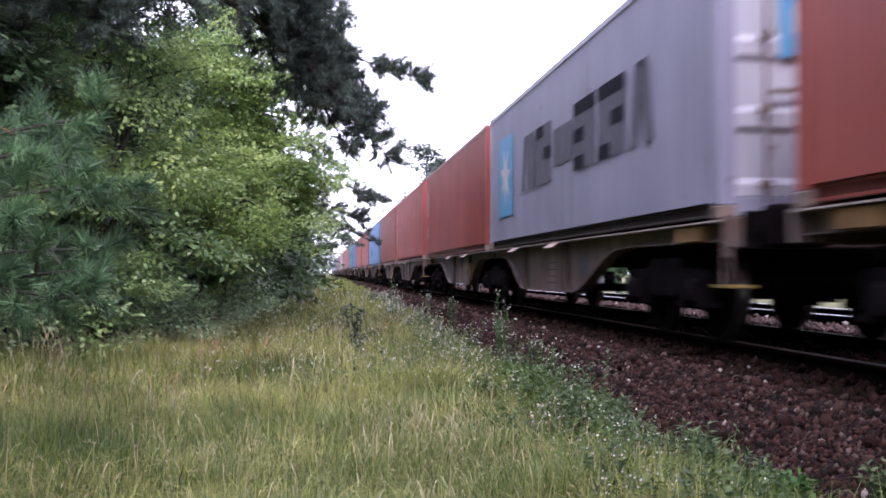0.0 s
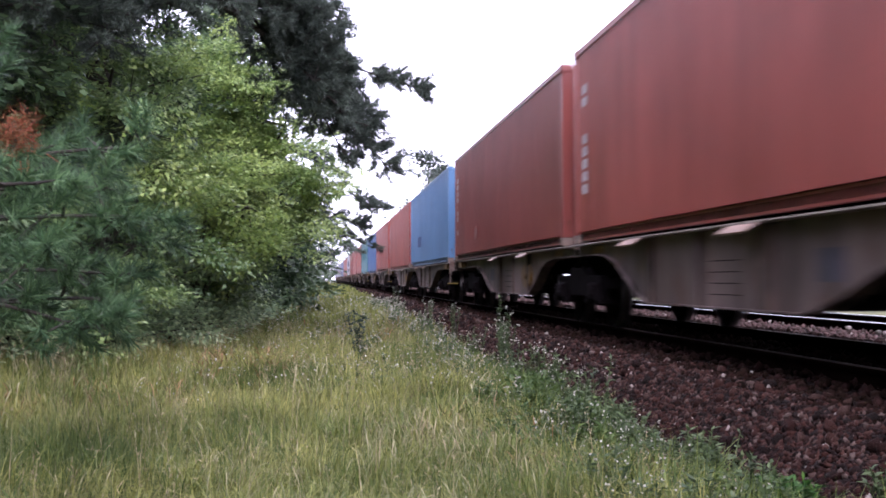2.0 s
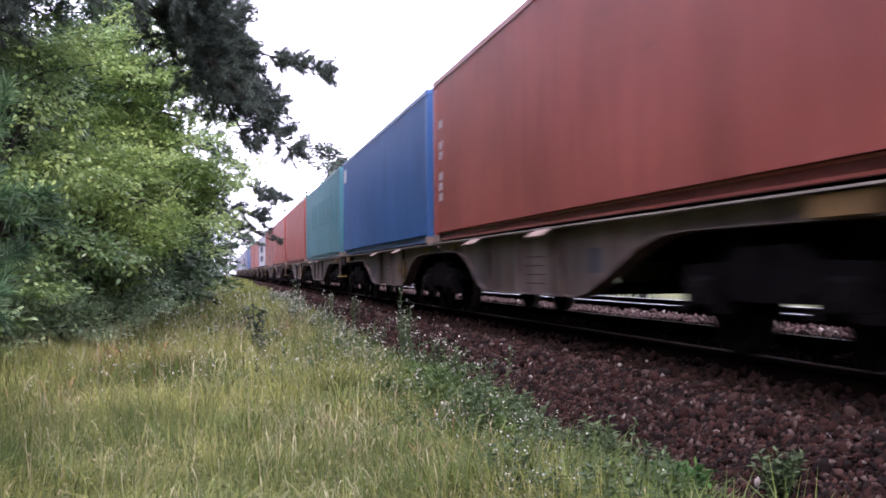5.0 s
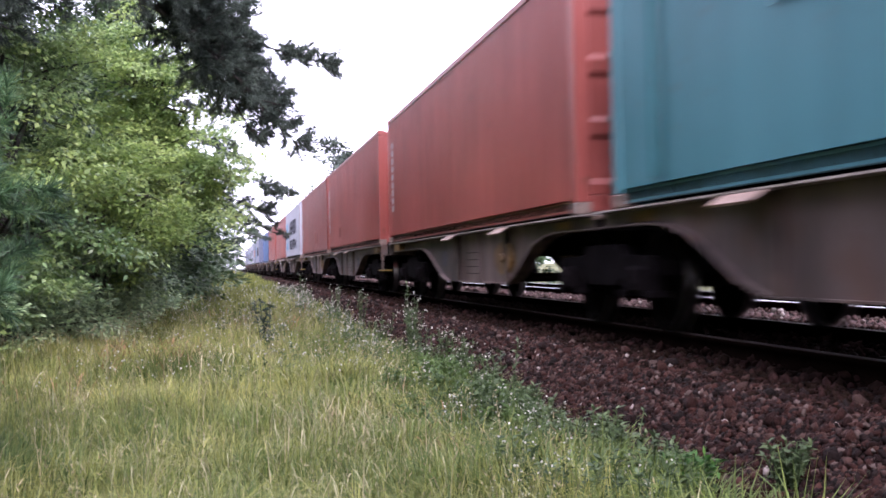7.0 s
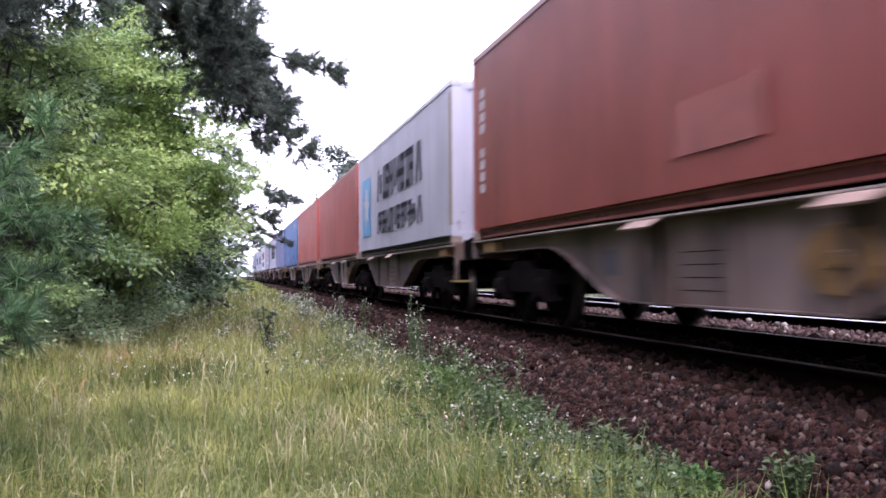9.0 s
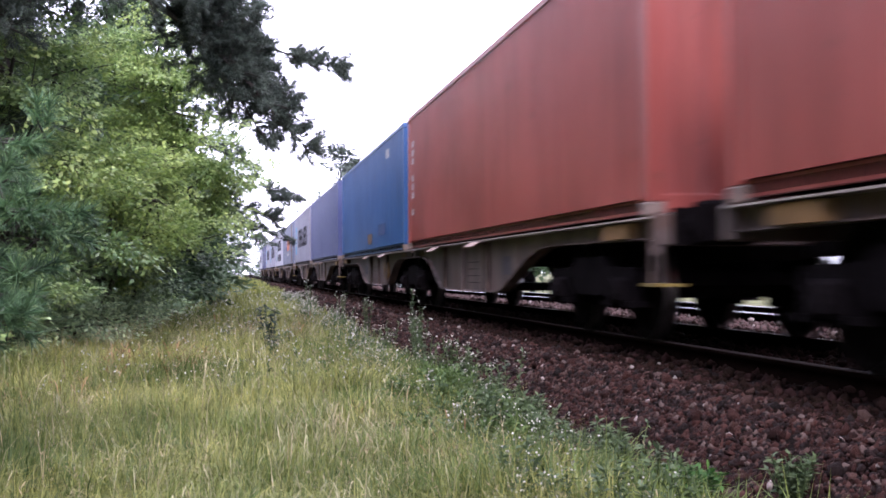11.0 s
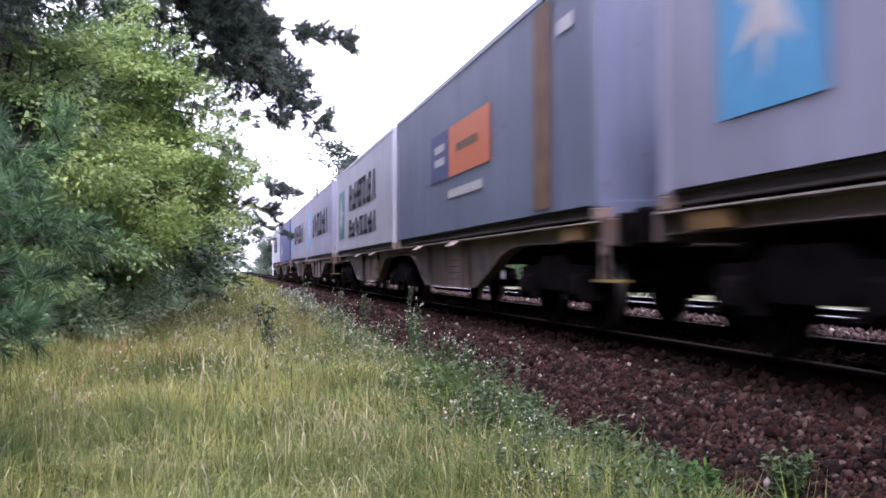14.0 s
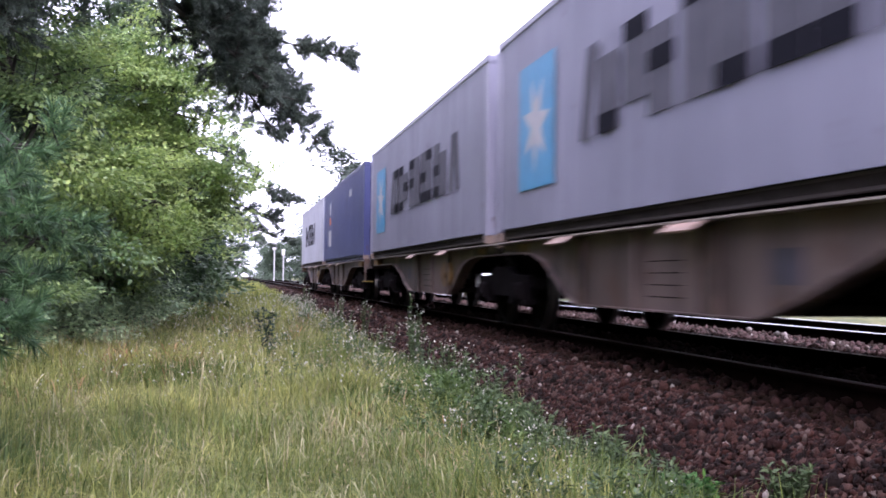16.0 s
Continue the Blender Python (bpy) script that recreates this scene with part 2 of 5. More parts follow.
M_NEEDLE = material("pine_needles", (0.045, 0.066, 0.052), 0.5, 0.4, 1.2, 6, 0, second=(0.125, 0.158, 0.125), island=0.6, through_light=0.25, spec=0.3)
M_NEEDLENEAR = material("fresh_pine_needles", (0.038, 0.094, 0.046), 0.42, 0.45, 1.4, 6, 0, second=(0.122, 0.228, 0.104), island=0.65, through_light=0.22, spec=0.25)
M_NEEDLEDRY = material("dead_pine_needles", (0.20, 0.082, 0.038), 0.75, 0.4, 2.0, 6, 0, island=0.6, through_light=0.15, spec=0.2)
M_BARK = material("pine_bark", (0.035, 0.027, 0.024), 0.9, 0.45, 5, 30, 0.8, second=(0.065, 0.050, 0.043), dist=0.03)
M_TWIG = material("twig_bark", (0.040, 0.033, 0.028), 0.9, 0.35, 6, 30, 0.4)
M_FAR = material("distant_foliage", (0.085, 0.125, 0.085), 0.8, 0.3, 0.2, 2, 0, second=(0.13, 0.18, 0.12), island=0.3, through_light=0.3)
M_POST = material("pale_post", (0.55, 0.55, 0.57), 0.6, 0.2, 3, 20)


# ---- mesh helpers ----
def part(name, bm, mat, parent=None, label=""):
    me = bpy.data.meshes.new(name)
    bm.to_mesh(me)
    bm.free()
    for q in (mat if isinstance(mat, (list, tuple)) else [mat]):
        me.materials.append(q)
    ob = new(name, me)
    if parent:
        ob.parent = parent
    return tagged(ob, label) if label else ob


def solid(name, V, F, mats, parent=None, idx=None, smooth=False):
    """One mesh out of arrays: vertices (n, 3), faces (m, k)."""
    V, F = np.asarray(V, np.float32), np.asarray(F, np.int32)
    me = bpy.data.meshes.new(name)
    me.vertices.add(len(V))
    me.vertices.foreach_set("co", V.ravel())
    k = F.shape[1]
    me.loops.add(F.size)
    me.loops.foreach_set("vertex_index", F.ravel())
    me.polygons.add(len(F))
    me.polygons.foreach_set("loop_start", np.arange(0, F.size, k, dtype=np.int32))
    me.polygons.foreach_set("loop_total", np.full(len(F), k, np.int32))
    if idx is not None:
        me.polygons.foreach_set("material_index", np.asarray(idx, np.int32))
    if smooth:
        me.polygons.foreach_set("use_smooth", np.ones(len(F), bool))
    for q in (mats if isinstance(mats, (list, tuple)) else [mats]):
        me.materials.append(q)
    me.update(calc_edges=True)
    ob = new(name, me)
    if parent:
        ob.parent = parent
    return ob


def box(bm, x0, x1, y0, y1, z0, z1, bevel=0.0):
    m = Matrix.LocRotScale(((x0 + x1) / 2, (y0 + y1) / 2, (z0 + z1) / 2), None, (abs(x1 - x0), abs(y1 - y0), abs(z1 - z0)))
    vs = bmesh.ops.create_cube(bm, size=1, matrix=m)["verts"]
    if bevel:
        es = list({e for v in vs for e in v.link_edges})
        bmesh.ops.bevel(bm, geom=es, offset=bevel, segments=1, affect="EDGES")
    return bm


def rod(bm, a, b, r, r2=None, seg=8):
    a, b = Vector(a), Vector(b)
    d = b - a
    m = Matrix.Translation((a + b) / 2) @ d.to_track_quat("Z", "Y").to_matrix().to_4x4()
    bmesh.ops.create_cone(bm, cap_ends=True, segments=seg, radius1=r, radius2=r if r2 is None else r2, depth=d.length, matrix=m)
    return bm


def B():
    return bmesh.new()


def prism(bm, outline, x0, x1):
    """A plate with an outline in (y, z), from x0 to x1."""
    a = [bm.verts.new((x0, y, z)) for y, z in outline]
    b = [bm.verts.new((x1, y, z)) for y, z in outline]
    n = len(a)
    bm.faces.new(a)
    bm.faces.new(list(reversed(b)))
    for i in range(n):
        j = (i + 1) % n
        bm.faces.new((a[j], a[i], b[i], b[j]))
    bmesh.ops.recalc_face_normals(bm, faces=bm.faces[:])
    return bm


def empty(name, m, label, category, group="", kind=""):
    ob = new(name)
    ob.matrix_basis = m
    return tagged(ob, label, category, group, kind)


# ---- ground, ballast, tracks ----
RNG = np.random.default_rng(7)
MID2 = MID + 4.0       # the second track


def smooth(a, b, v):
    t = np.clip((np.asarray(v, float) - a) / (b - a), 0, 1)
    return t * t * (3 - 2 * t)


def wavy(x, y):
    return 0.05 * np.sin(x * 1.3 + 0.7) * np.sin(y * 0.83) + 0.03 * np.sin(x * 3.1 + y * 1.7) + 0.02 * np.sin(y * 4.3 - x * 2.2)


def ground_z(x, y):
    x, y = np.asarray(x, float), np.asarray(y, float)
    rise = 0.50 * smooth(8, 75, y) * (1 - smooth(1.4, 2.4, x)) + 0.25 * smooth(10, 80, y) * smooth(1.4, 2.4, x)
    bank = 0.25 * smooth(-2.0, -6.0, x)
    return rise + bank + wavy(x, y) * (1 - smooth(60, 200, np.abs(y)))


def bed_z(x, y):
    """Height of the ballast's surface."""
    x = np.asarray(x, float)
    return np.interp(x, [1.95, 2.35, 3.02, 3.4, 3.6, 9.6, 10.2, 11.4], [-0.10, 0.02, 0.47, 0.485, 0.52, 0.52, 0.48, -0.10]) + 0.012 * np.sin(x * 9 + y * 7)


def graded(lo, hi, near, step, grow):
    out, s, v = [near], step, near
    while v < hi:
        v += s
        s *= grow
        out.append(min(v, hi))
    s, v, low = step, near, []
    while v > lo:
        v -= s
        s *= grow
        low.append(max(v, lo))
    return np.array(low[::-1] + out)


def sheet(name, xs, ys, zf, mat):
    X, Y = np.meshgrid(xs, ys)
    V = np.stack([X, Y, zf(X, Y)], -1).reshape(-1, 3)
    n, m = len(xs), len(ys)
    i = (np.arange(m - 1)[:, None] * n + np.arange(n - 1)[None]).ravel()
    return solid(name, V, np.stack([i, i + 1, i + n + 1, i + n], -1), mat, smooth=True)


ground = sheet("ground", graded(-900, 900, 0, 0.35, 1.045), graded(-700, 2500, 8, 0.4, 1.03), ground_z, M_SOIL)
tagged(ground, "grassy soil under the meadow and the wood", "ground", kind="structure")
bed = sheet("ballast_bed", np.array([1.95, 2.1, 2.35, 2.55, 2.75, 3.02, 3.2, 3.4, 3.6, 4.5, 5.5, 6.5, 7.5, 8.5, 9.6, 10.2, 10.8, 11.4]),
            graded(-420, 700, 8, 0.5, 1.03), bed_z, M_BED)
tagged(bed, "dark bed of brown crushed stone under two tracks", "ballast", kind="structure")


def rail_line(x, name, label, head_mat):
    """A flat-bottomed rail with its foot, web and head; head_mat is the polished steel or its shaded copy."""
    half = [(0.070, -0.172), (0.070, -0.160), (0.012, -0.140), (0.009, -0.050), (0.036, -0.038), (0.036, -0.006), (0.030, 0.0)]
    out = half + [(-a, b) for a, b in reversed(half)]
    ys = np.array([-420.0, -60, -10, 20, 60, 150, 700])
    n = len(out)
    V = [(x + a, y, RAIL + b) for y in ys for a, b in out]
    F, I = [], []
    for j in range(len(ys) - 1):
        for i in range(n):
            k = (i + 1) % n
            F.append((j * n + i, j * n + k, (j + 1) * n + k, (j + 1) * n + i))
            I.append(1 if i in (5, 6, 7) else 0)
    return tagged(solid(name, V, F, [M_WEBSHADE, head_mat], idx=I), label, "rail", "rails of the two tracks", "structure")


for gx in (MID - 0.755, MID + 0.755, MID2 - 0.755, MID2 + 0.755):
    rail_line(gx, "rail", "steel rail with a polished head and rusty, shade-dark web", M_HEADSHADE if gx < 6 else M_SHINE)


# ---- the train ----
CL, CW, CH = 12.192, 1.219, 2.591
HALF, INNER = 13.195, 0.28
FLOOR = 1.09           # underside of the containers over the rail


def corrugated(span, z0, z1, out, depth, parent, name, mat, axis, face, period=0.278, label=""):
    """A sheet with trapezoid ribs, along y (a side) or along x (an end)."""
    a, b = span
    n = max(4, int(round((b - a) / period)))
    p = (b - a) / n
    us, ds = [], []
    for i in range(n):
        for f, d in ((0.0, 0), (0.26, 0), (0.5, 1), (0.76, 1)):
            us.append(a + (i + f) * p)
            ds.append(d)
    us.append(b)
    ds.append(0)
    V = []
    for z in (z0, z1):
        for u, d in zip(us, ds):
            w = out - math.copysign(depth * d, out) if face == "side" else out + axis * depth * d
            V.append((w, u, z) if face == "side" else (u, w, z))
    m = len(us)
    F = [(i, i + 1, m + i + 1, m + i) for i in range(m - 1)]
    ob = solid(name, V, F, mat, parent)
    return tagged(ob, label) if label else ob


def door_end(parent, mat, y, s):
    """Two door leaves with level recesses, gaskets, lock rods and their brackets. s: the way out along y."""
    for sx in (-1, 1):
        bm = B()
        x0, x1 = sx * 0.012, sx * 1.12
        zs = [0.20, 0.30, 0.36, 0.74, 0.80, 0.92, 0.98, 1.36, 1.42, 1.54, 1.60, 1.98, 2.04, 2.16, 2.22, 2.34, 2.42]
        dp = [0, 0, 1, 1, 0, 0, 1, 1, 0, 0, 1, 1, 0, 0, 1, 1, 0]
        prev = None
        for z, d in zip(zs, dp):
            row = [bm.verts.new((x, y - s * (0.02 + 0.036 * d), z)) for x in (x0, x1)]
            if prev:
                bm.faces.new((prev[0], prev[1], row[1], row[0]))
            prev = row
        bmesh.ops.recalc_face_normals(bm, faces=bm.faces[:])
        leaf = part("door", bm, mat, parent)
        for fx in (0.33, 0.80):
            bm = rod(B(), (sx * fx, y + s * 0.03, 0.14), (sx * fx, y + s * 0.03, 2.48), 0.017, seg=6)
            for z in (0.30, 0.95, 1.58, 2.30):
                box(bm, sx * fx - 0.05, sx * fx + 0.05, y - s * 0.02, y + s * 0.045, z - 0.03, z + 0.03)
            part("lock_rod", bm, M_CAST, leaf, "galvanised lock rod with brackets")
        bm = box(B(), sx * 0.36, sx * 0.76, y + s * 0.02, y + s * 0.05, 1.08, 1.12)
        part("door_handle", bm, M_CAST, leaf)


def container(colour, label, doors_near):
    mat = PAINT[colour]
    c = empty("shipping_container", Matrix(), label, "container", "containers on the train")
    for s in (-1, 1):
        corrugated((0.11, CL - 0.11), 0.155, 2.50, s * 1.212, 0.024, c, "side_panel", mat, 0, "side")
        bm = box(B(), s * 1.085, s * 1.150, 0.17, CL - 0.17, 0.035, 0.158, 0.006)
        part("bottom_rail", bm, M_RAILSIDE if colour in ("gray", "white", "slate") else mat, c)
        part("top_rail", box(B(), s * 1.160, s * CW, 0.17, CL - 0.17, 2.498, 2.575, 0.006), mat, c)
        for y in (0.0, CL - 0.16):
            part("corner_post", box(B(), s * 1.06, s * (CW - 0.003), y + 0.004, y + 0.156, 0.12, 2.47, 0.008), mat, c)
            for z in (0.0, CH - 0.118):
                part("corner_casting", box(B(), s * 1.057, s * (CW + 0.004), y - 0.004, y + 0.166, z, z + 0.118, 0.012), M_CAST if z < 1 else mat, c)
    for y, s, d in ((0.0, -1, doors_near), (CL, 1, not doors_near)):
        part("end_sill", box(B(), -1.06, 1.06, y - s * 0.01, y - s * 0.12, 0.03, 0.19, 0.006), mat, c)
        part("end_header", box(B(), -1.06, 1.06, y - s * 0.01, y - s * 0.10, 2.43, 2.56, 0.006), mat, c)
        if d:
            door_end(c, PAINT["paledoor"] if colour == "gray" else mat, y, s)
        else:
            corrugated((-1.06, 1.06), 0.185, 2.435, y - s * 0.015, 0.045, c, "end_panel", mat, -s, "end", 0.265)
    bm = B()
    n = 40
    for i in range(n):
        y0 = 0.15 + (CL - 0.3) * i / n
        box(bm, -1.165, 1.165, y0, y0 + (CL - 0.3) / n * 0.62, 2.548, 2.578)
    box(bm, -1.165, 1.165, 0.1, CL - 0.1, 2.52, 2.549)
    part("roof", bm, mat, c)
    part("floor", box(B(), -1.15, 1.15, 0.1, CL - 0.1, 0.06, 0.13), M_WAGONDARK, c, "dark plywood floor on cross members")
    return c


def mark(c, name, col, u0, u1, z0, z1, proud=0.0, slant=0.0):
    """A painted field on the side that faces the grass, u from the near end."""
    x = -1.216 - proud
    bm = prism(B(), [(u0, z0), (u1, z0), (u1 + slant, z1), (u0 + slant, z1)], x, x - 0.003)
    return part(name, bm, M_MARK[col], c, {"black": "dark painted marking"}.get(col, ""))


def column_text(c, u=11.5, z0=0.62, z1=2.08, n=9, seed=0):
    rnd = random.Random(seed)
    step = (z1 - z0) / n
    for i in range(n):
        if rnd.random() < 0.12:
            continue
        mark(c, "lettering_bar", "white", u, u + 0.23, z0 + i * step + 0.02, z0 + (i + 1) * step - 0.025)


def block_word(c, u0, u1, z0, z1, n, seed, ink="black", back="grey"):
    """A row of blocks in place of a big word: light and dark fields of its colours."""
    rnd = random.Random(seed)
    w = (u1 - u0) / n
    h = (z1 - z0) / 5
    for i in range(n):
        a, b = u0 + i * w + 0.06 * w, u0 + (i + 1) * w - 0.06 * w
        m = (a + b) / 2
        for q, (p0, p1) in enumerate(((a, m - 0.01), (m + 0.01, b))):
            lo, hi = (0, 5) if rnd.random() < 0.7 else (rnd.choice((0, 1)), rnd.choice((4, 5)))
            if back == "grey" and i == 0 or i == n - 1 and q == 1:
                mark(c, "word_stroke", back, p0 + 0.15 * w, p1 - 0.05 * w, z0, z1, 0.0, -0.16 * w if q else 0.16 * w)
                continue
            if back == "grey" or (i + q) % 2 == 0:
                mark(c, "word_block", back, p0, p1, z0 + lo * h, z0 + hi * h)
            for k in (0, 2, 4):
                if rnd.random() < 0.62 and lo <= k < hi:
                    mark(c, "word_bar", ink, p0, p1, z0 + k * h, z0 + (k + 1) * h, 0.004)


def star_sign(c, u0, u1, z0, z1, col="cyan"):
    mark(c, "sign_field", col, u0, u1, z0, z1)
    um, zm, r = (u0 + u1) / 2, (z0 + z1) / 2, (u1 - u0) * 0.38
    pts = []
    for i in range(14):
        a = math.pi * i / 7 + 0.3
        q = r if i % 2 == 0 else r * 0.42
        pts.append((um + q * math.cos(a), zm + q * 1.05 * math.sin(a)))
    part("sign_star", prism(B(), pts, -1.220, -1.223), M_MARK["white"], c, "white star shape")


def big_word_grey(c, seed):
    star_sign(c, 9.72, 11.12, 0.57, 2.03)
    block_word(c, 1.5, 9.0, 0.90, 1.80, 6, seed)


def two_words(c, seed, col="cyan", back="grey"):
    star_sign(c, 9.75, 11.3, 0.50, 1.95, col)
    block_word(c, 2.4, 8.7, 1.24, 1.98, 6, seed, back=back)
    block_word(c, 2.4, 8.7, 0.48, 0.98, 7, seed + 1, back=back)


# colour, doors at the end that comes first, description
LOAD = [
    ("red", 0, "brown-red corrugated steel container, plain-sided, on a flat wagon"),
    ("red", 0, "brown-red corrugated steel container with a faded pale mark"),
    ("gray", 1, "light grey container with a blue star sign and dark block word"),
    ("red", 0, "brown-red steel container with a column of white marks"),
    ("red", 0, "brown-red steel container with white upright marks, dusty"),
    ("maroon", 0, "dark brown-red steel container with small white upright marks"),
    ("sky", 0, "light blue corrugated container with a small dark rectangle"),
    ("red", 0, "brown-red container with white upright marks and scuffs"),
    ("red", 0, "brown-red steel container, white marks by the far post"),
    ("blue", 0, "mid-blue corrugated container with a pale corner patch"),
    ("teal", 0, "teal green container with darker green block marks"),
    ("red", 1, "brown-red container with ribbed doors and white marks"),
    ("red", 0, "brown-red steel container with white marks and pale patch"),
    ("maroon", 0, "dark brown-red steel container with a large faded patch"),
    ("white", 0, "off-white container with two rows of dark block words"),
    ("red", 0, "brown-red corrugated container with no large marks"),
    ("red", 0, "brown-red container with a column of white marks"),
    ("blue", 0, "bright blue corrugated container with an orange spot"),
    ("violet", 0, "violet-blue weathered corrugated container"),
    ("gray", 0, "light grey container with block word and yellow post"),
    ("slate", 0, "slate grey container with blue and orange sign fields"),
    ("white", 0, "off-white container with green star sign, two block words"),
    ("gray", 1, "light grey container, blue star sign, block word, white doors"),
    ("gray", 1, "light grey steel container with blue star sign and block word"),
    ("navy", 1, "dark navy blue container with small white fields"),
    ("white", 0, "off-white container with dark block word, last on the train"),
]
containers = []
for i, (colour, doors, label) in enumerate(LOAD):
    k = i - 1          # number along the train: 1 is the first grey one
    c = container(colour, label, bool(doors))
    if k in (2, 3, 4, 6, 7, 10, 11, 12, 15):
        column_text(c, seed=k)
    if k == 0:
        mark(c, "faded_patch", "pink", 9.6, 10.6, 1.7, 2.3)
    if k in (1, 21, 22, 18):
        big_word_grey(c, k)
    if k == 1:
        for col, x0, x1, z0, z1, d in (("cyan", -0.66, -0.34, 1.40, 2.10, 0.0), ("white", -0.56, -0.44, 1.60, 1.85, 0.004)):
            part("door_sign", box(B(), x0, x1, -0.002 - d, 0.004 - d, z0, z1), M_MARK[col], c)
    if k in (13, 20):
        two_words(c, k, "cyan" if k == 13 else "seagreen")
    if k == 24:
        block_word(c, 3.6, 9.6, 0.9, 1.8, 6, 5)
    if k in (13, 18):
        mark(c, "yellow_stripe", "yellow", 0.02, 0.2, 0.3, 2.4)
    if k == 5:
        mark(c, "dark_rectangle", "darkblue", 7.9, 9.2, 0.66, 1.02)
    if k == 8:
        mark(c, "pale_patch", "white", 11.4, 12.0, 2.0, 2.35)
    if k == 9:
        for a, b in ((7.1, 9.3), (4.4, 6.6), (2.0, 3.9)):
            mark(c, "sign_block", "tealdark", a, b, 1.12, 1.95, 0.0, 0.1)
        mark(c, "post_stripe", "tealdark", 11.1, 11.35, 0.2, 2.45)
    if k in (4, 11, 12):
        mark(c, "faded_patch", "pink", 8.2 if k != 12 else 3.9, 8.8 if k != 12 else 5.3, 0.42, 0.72 if k != 12 else 0.84)
    if k == 16:
        mark(c, "rust_patch", "brown", 4.95, 5.75, 0.26, 0.52)
        mark(c, "dull_patch", "darkblue", 2.6, 3.8, 0.42, 0.68)
        mark(c, "white_spot", "white", 2.0, 2.5, 2.1, 2.3)
    if k == 17:
        mark(c, "blue_patch", "blue", 6.3, 6.7, 0.27, 0.78)
        mark(c, "blue_patch", "blue", 10.6, 10.85, 0.2, 0.4)
    if k == 19:
        mark(c, "sign_square", "blue", 6.85, 8.35, 0.99, 1.77)
        mark(c, "sign_bar", "white", 7.2, 8.0, 1.46, 1.58, 0.004)
        mark(c, "sign_bar", "white", 7.2, 8.0, 1.24, 1.36, 0.004)
        mark(c, "sign_field", "orange", 4.15, 6.83, 0.99, 1.77)
        mark(c, "sign_shade", "brown", 4.9, 6.3, 1.34, 1.46, 0.004)
        mark(c, "line_bar", "white", 4.6, 6.9, 0.66, 0.79)
        mark(c, "brown_stripe", "brown", 1.45, 2.1, 0.2, 2.45)
        mark(c, "small_bar", "white", 0.7, 1.2, 2.0, 2.15)
    if k == 23:
        for a, b, z0, z1 in ((9.2, 10.2, 0.6, 1.15), (9.4, 9.9, 1.7, 2.1), (3.0, 3.6, 1.9, 2.1)):
            mark(c, "white_field", "white", a, b, z0, z1)
        mark(c, "orange_spot", "orange", 9.4, 9.9, 1.35, 1.6)
    containers.append((k, c))


def wheelset(parent, y):
    """An axle with two wheels that have flange, tread and hub."""
    bm = rod(B(), (-1.0, 0, 0), (1.0, 0, 0), 0.08, seg=10)
    for s in (-1, 1):
        rings = [(s * 0.690, 0.488), (s * 0.712, 0.488), (s * 0.722, 0.464), (s * 0.820, 0.457), (s * 0.820, 0.40),
                 (s * 0.785, 0.38), (s * 0.775, 0.18), (s * 0.83, 0.15), (s * 0.83, 0.08)]
        prev = None
        for x, r in rings:
            row = [bm.verts.new((x, r * math.cos(a), r * math.sin(a))) for a in np.linspace(0, 2 * math.pi, 20, endpoint=False)]
            if prev:
                for i in range(20):
                    f = bm.faces.new((prev[i], prev[(i + 1) % 20], row[(i + 1) % 20], row[i]))
                    f.material_index = 1 if abs(x) == 0.820 and r > 0.45 else 0
            prev = row
        box(bm, s * 0.79, s * 0.80, -0.03, 0.03, 0.2, 0.34)
    bmesh.ops.recalc_face_normals(bm, faces=bm.faces[:])
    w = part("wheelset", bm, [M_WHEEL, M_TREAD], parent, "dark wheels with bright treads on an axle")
    w.matrix_basis = pose(0, y, 0.46)
    return w


def bogie(parent, y):
    bm = B()
    for s in (-1, 1):
        prism(bm, [(-1.25, 0.50), (-1.22, 0.66), (-0.55, 0.68), (-0.40, 0.78), (0.40, 0.78), (0.55, 0.68), (1.22, 0.66), (1.25, 0.50),
                   (1.0, 0.56), (0.62, 0.52), (0.42, 0.40), (-0.42, 0.40), (-0.62, 0.52), (-1.0, 0.56)], s * 0.97, s * 1.07)
        for a in (-0.9, 0.9):
            box(bm, s * 0.93, s * 1.13, a - 0.15, a + 0.15, 0.34, 0.58, 0.03)
            rod(bm, (s * 1.13, a, 0.46), (s * 1.17, a, 0.46), 0.10, seg=10)
            for d in (-0.27, 0.27):
                rod(bm, (s * 1.02, a + d, 0.36), (s * 1.02, a + d, 0.58), 0.075, seg=8)
                box(bm, s * 0.92, s * 1.12, a + d - 0.09, a + d + 0.09, 0.31, 0.36)
        for a in (-0.42, 0.42):
            box(bm, s * 0.68, s * 0.84, a - 0.05 + math.copysign(0.02, a), a + 0.05, 0.28, 0.62)
    box(bm, -1.0, 1.0, -0.25, 0.25, 0.48, 0.76)
    rod(bm, (0, 0, 0.7), (0, 0, 0.93), 0.22, seg=12)
    box(bm, -1.0, 1.0, -1.27, -1.17, 0.50, 0.62)
    box(bm, -1.0, 1.0, 1.17, 1.27, 0.50, 0.62)
    b = part("bogie", bm, M_BOGIE, parent, "sooty two-axle bogie frame with springs, darkened as in shade")
    b.matrix_basis = pose(0, y, 0)
    return b


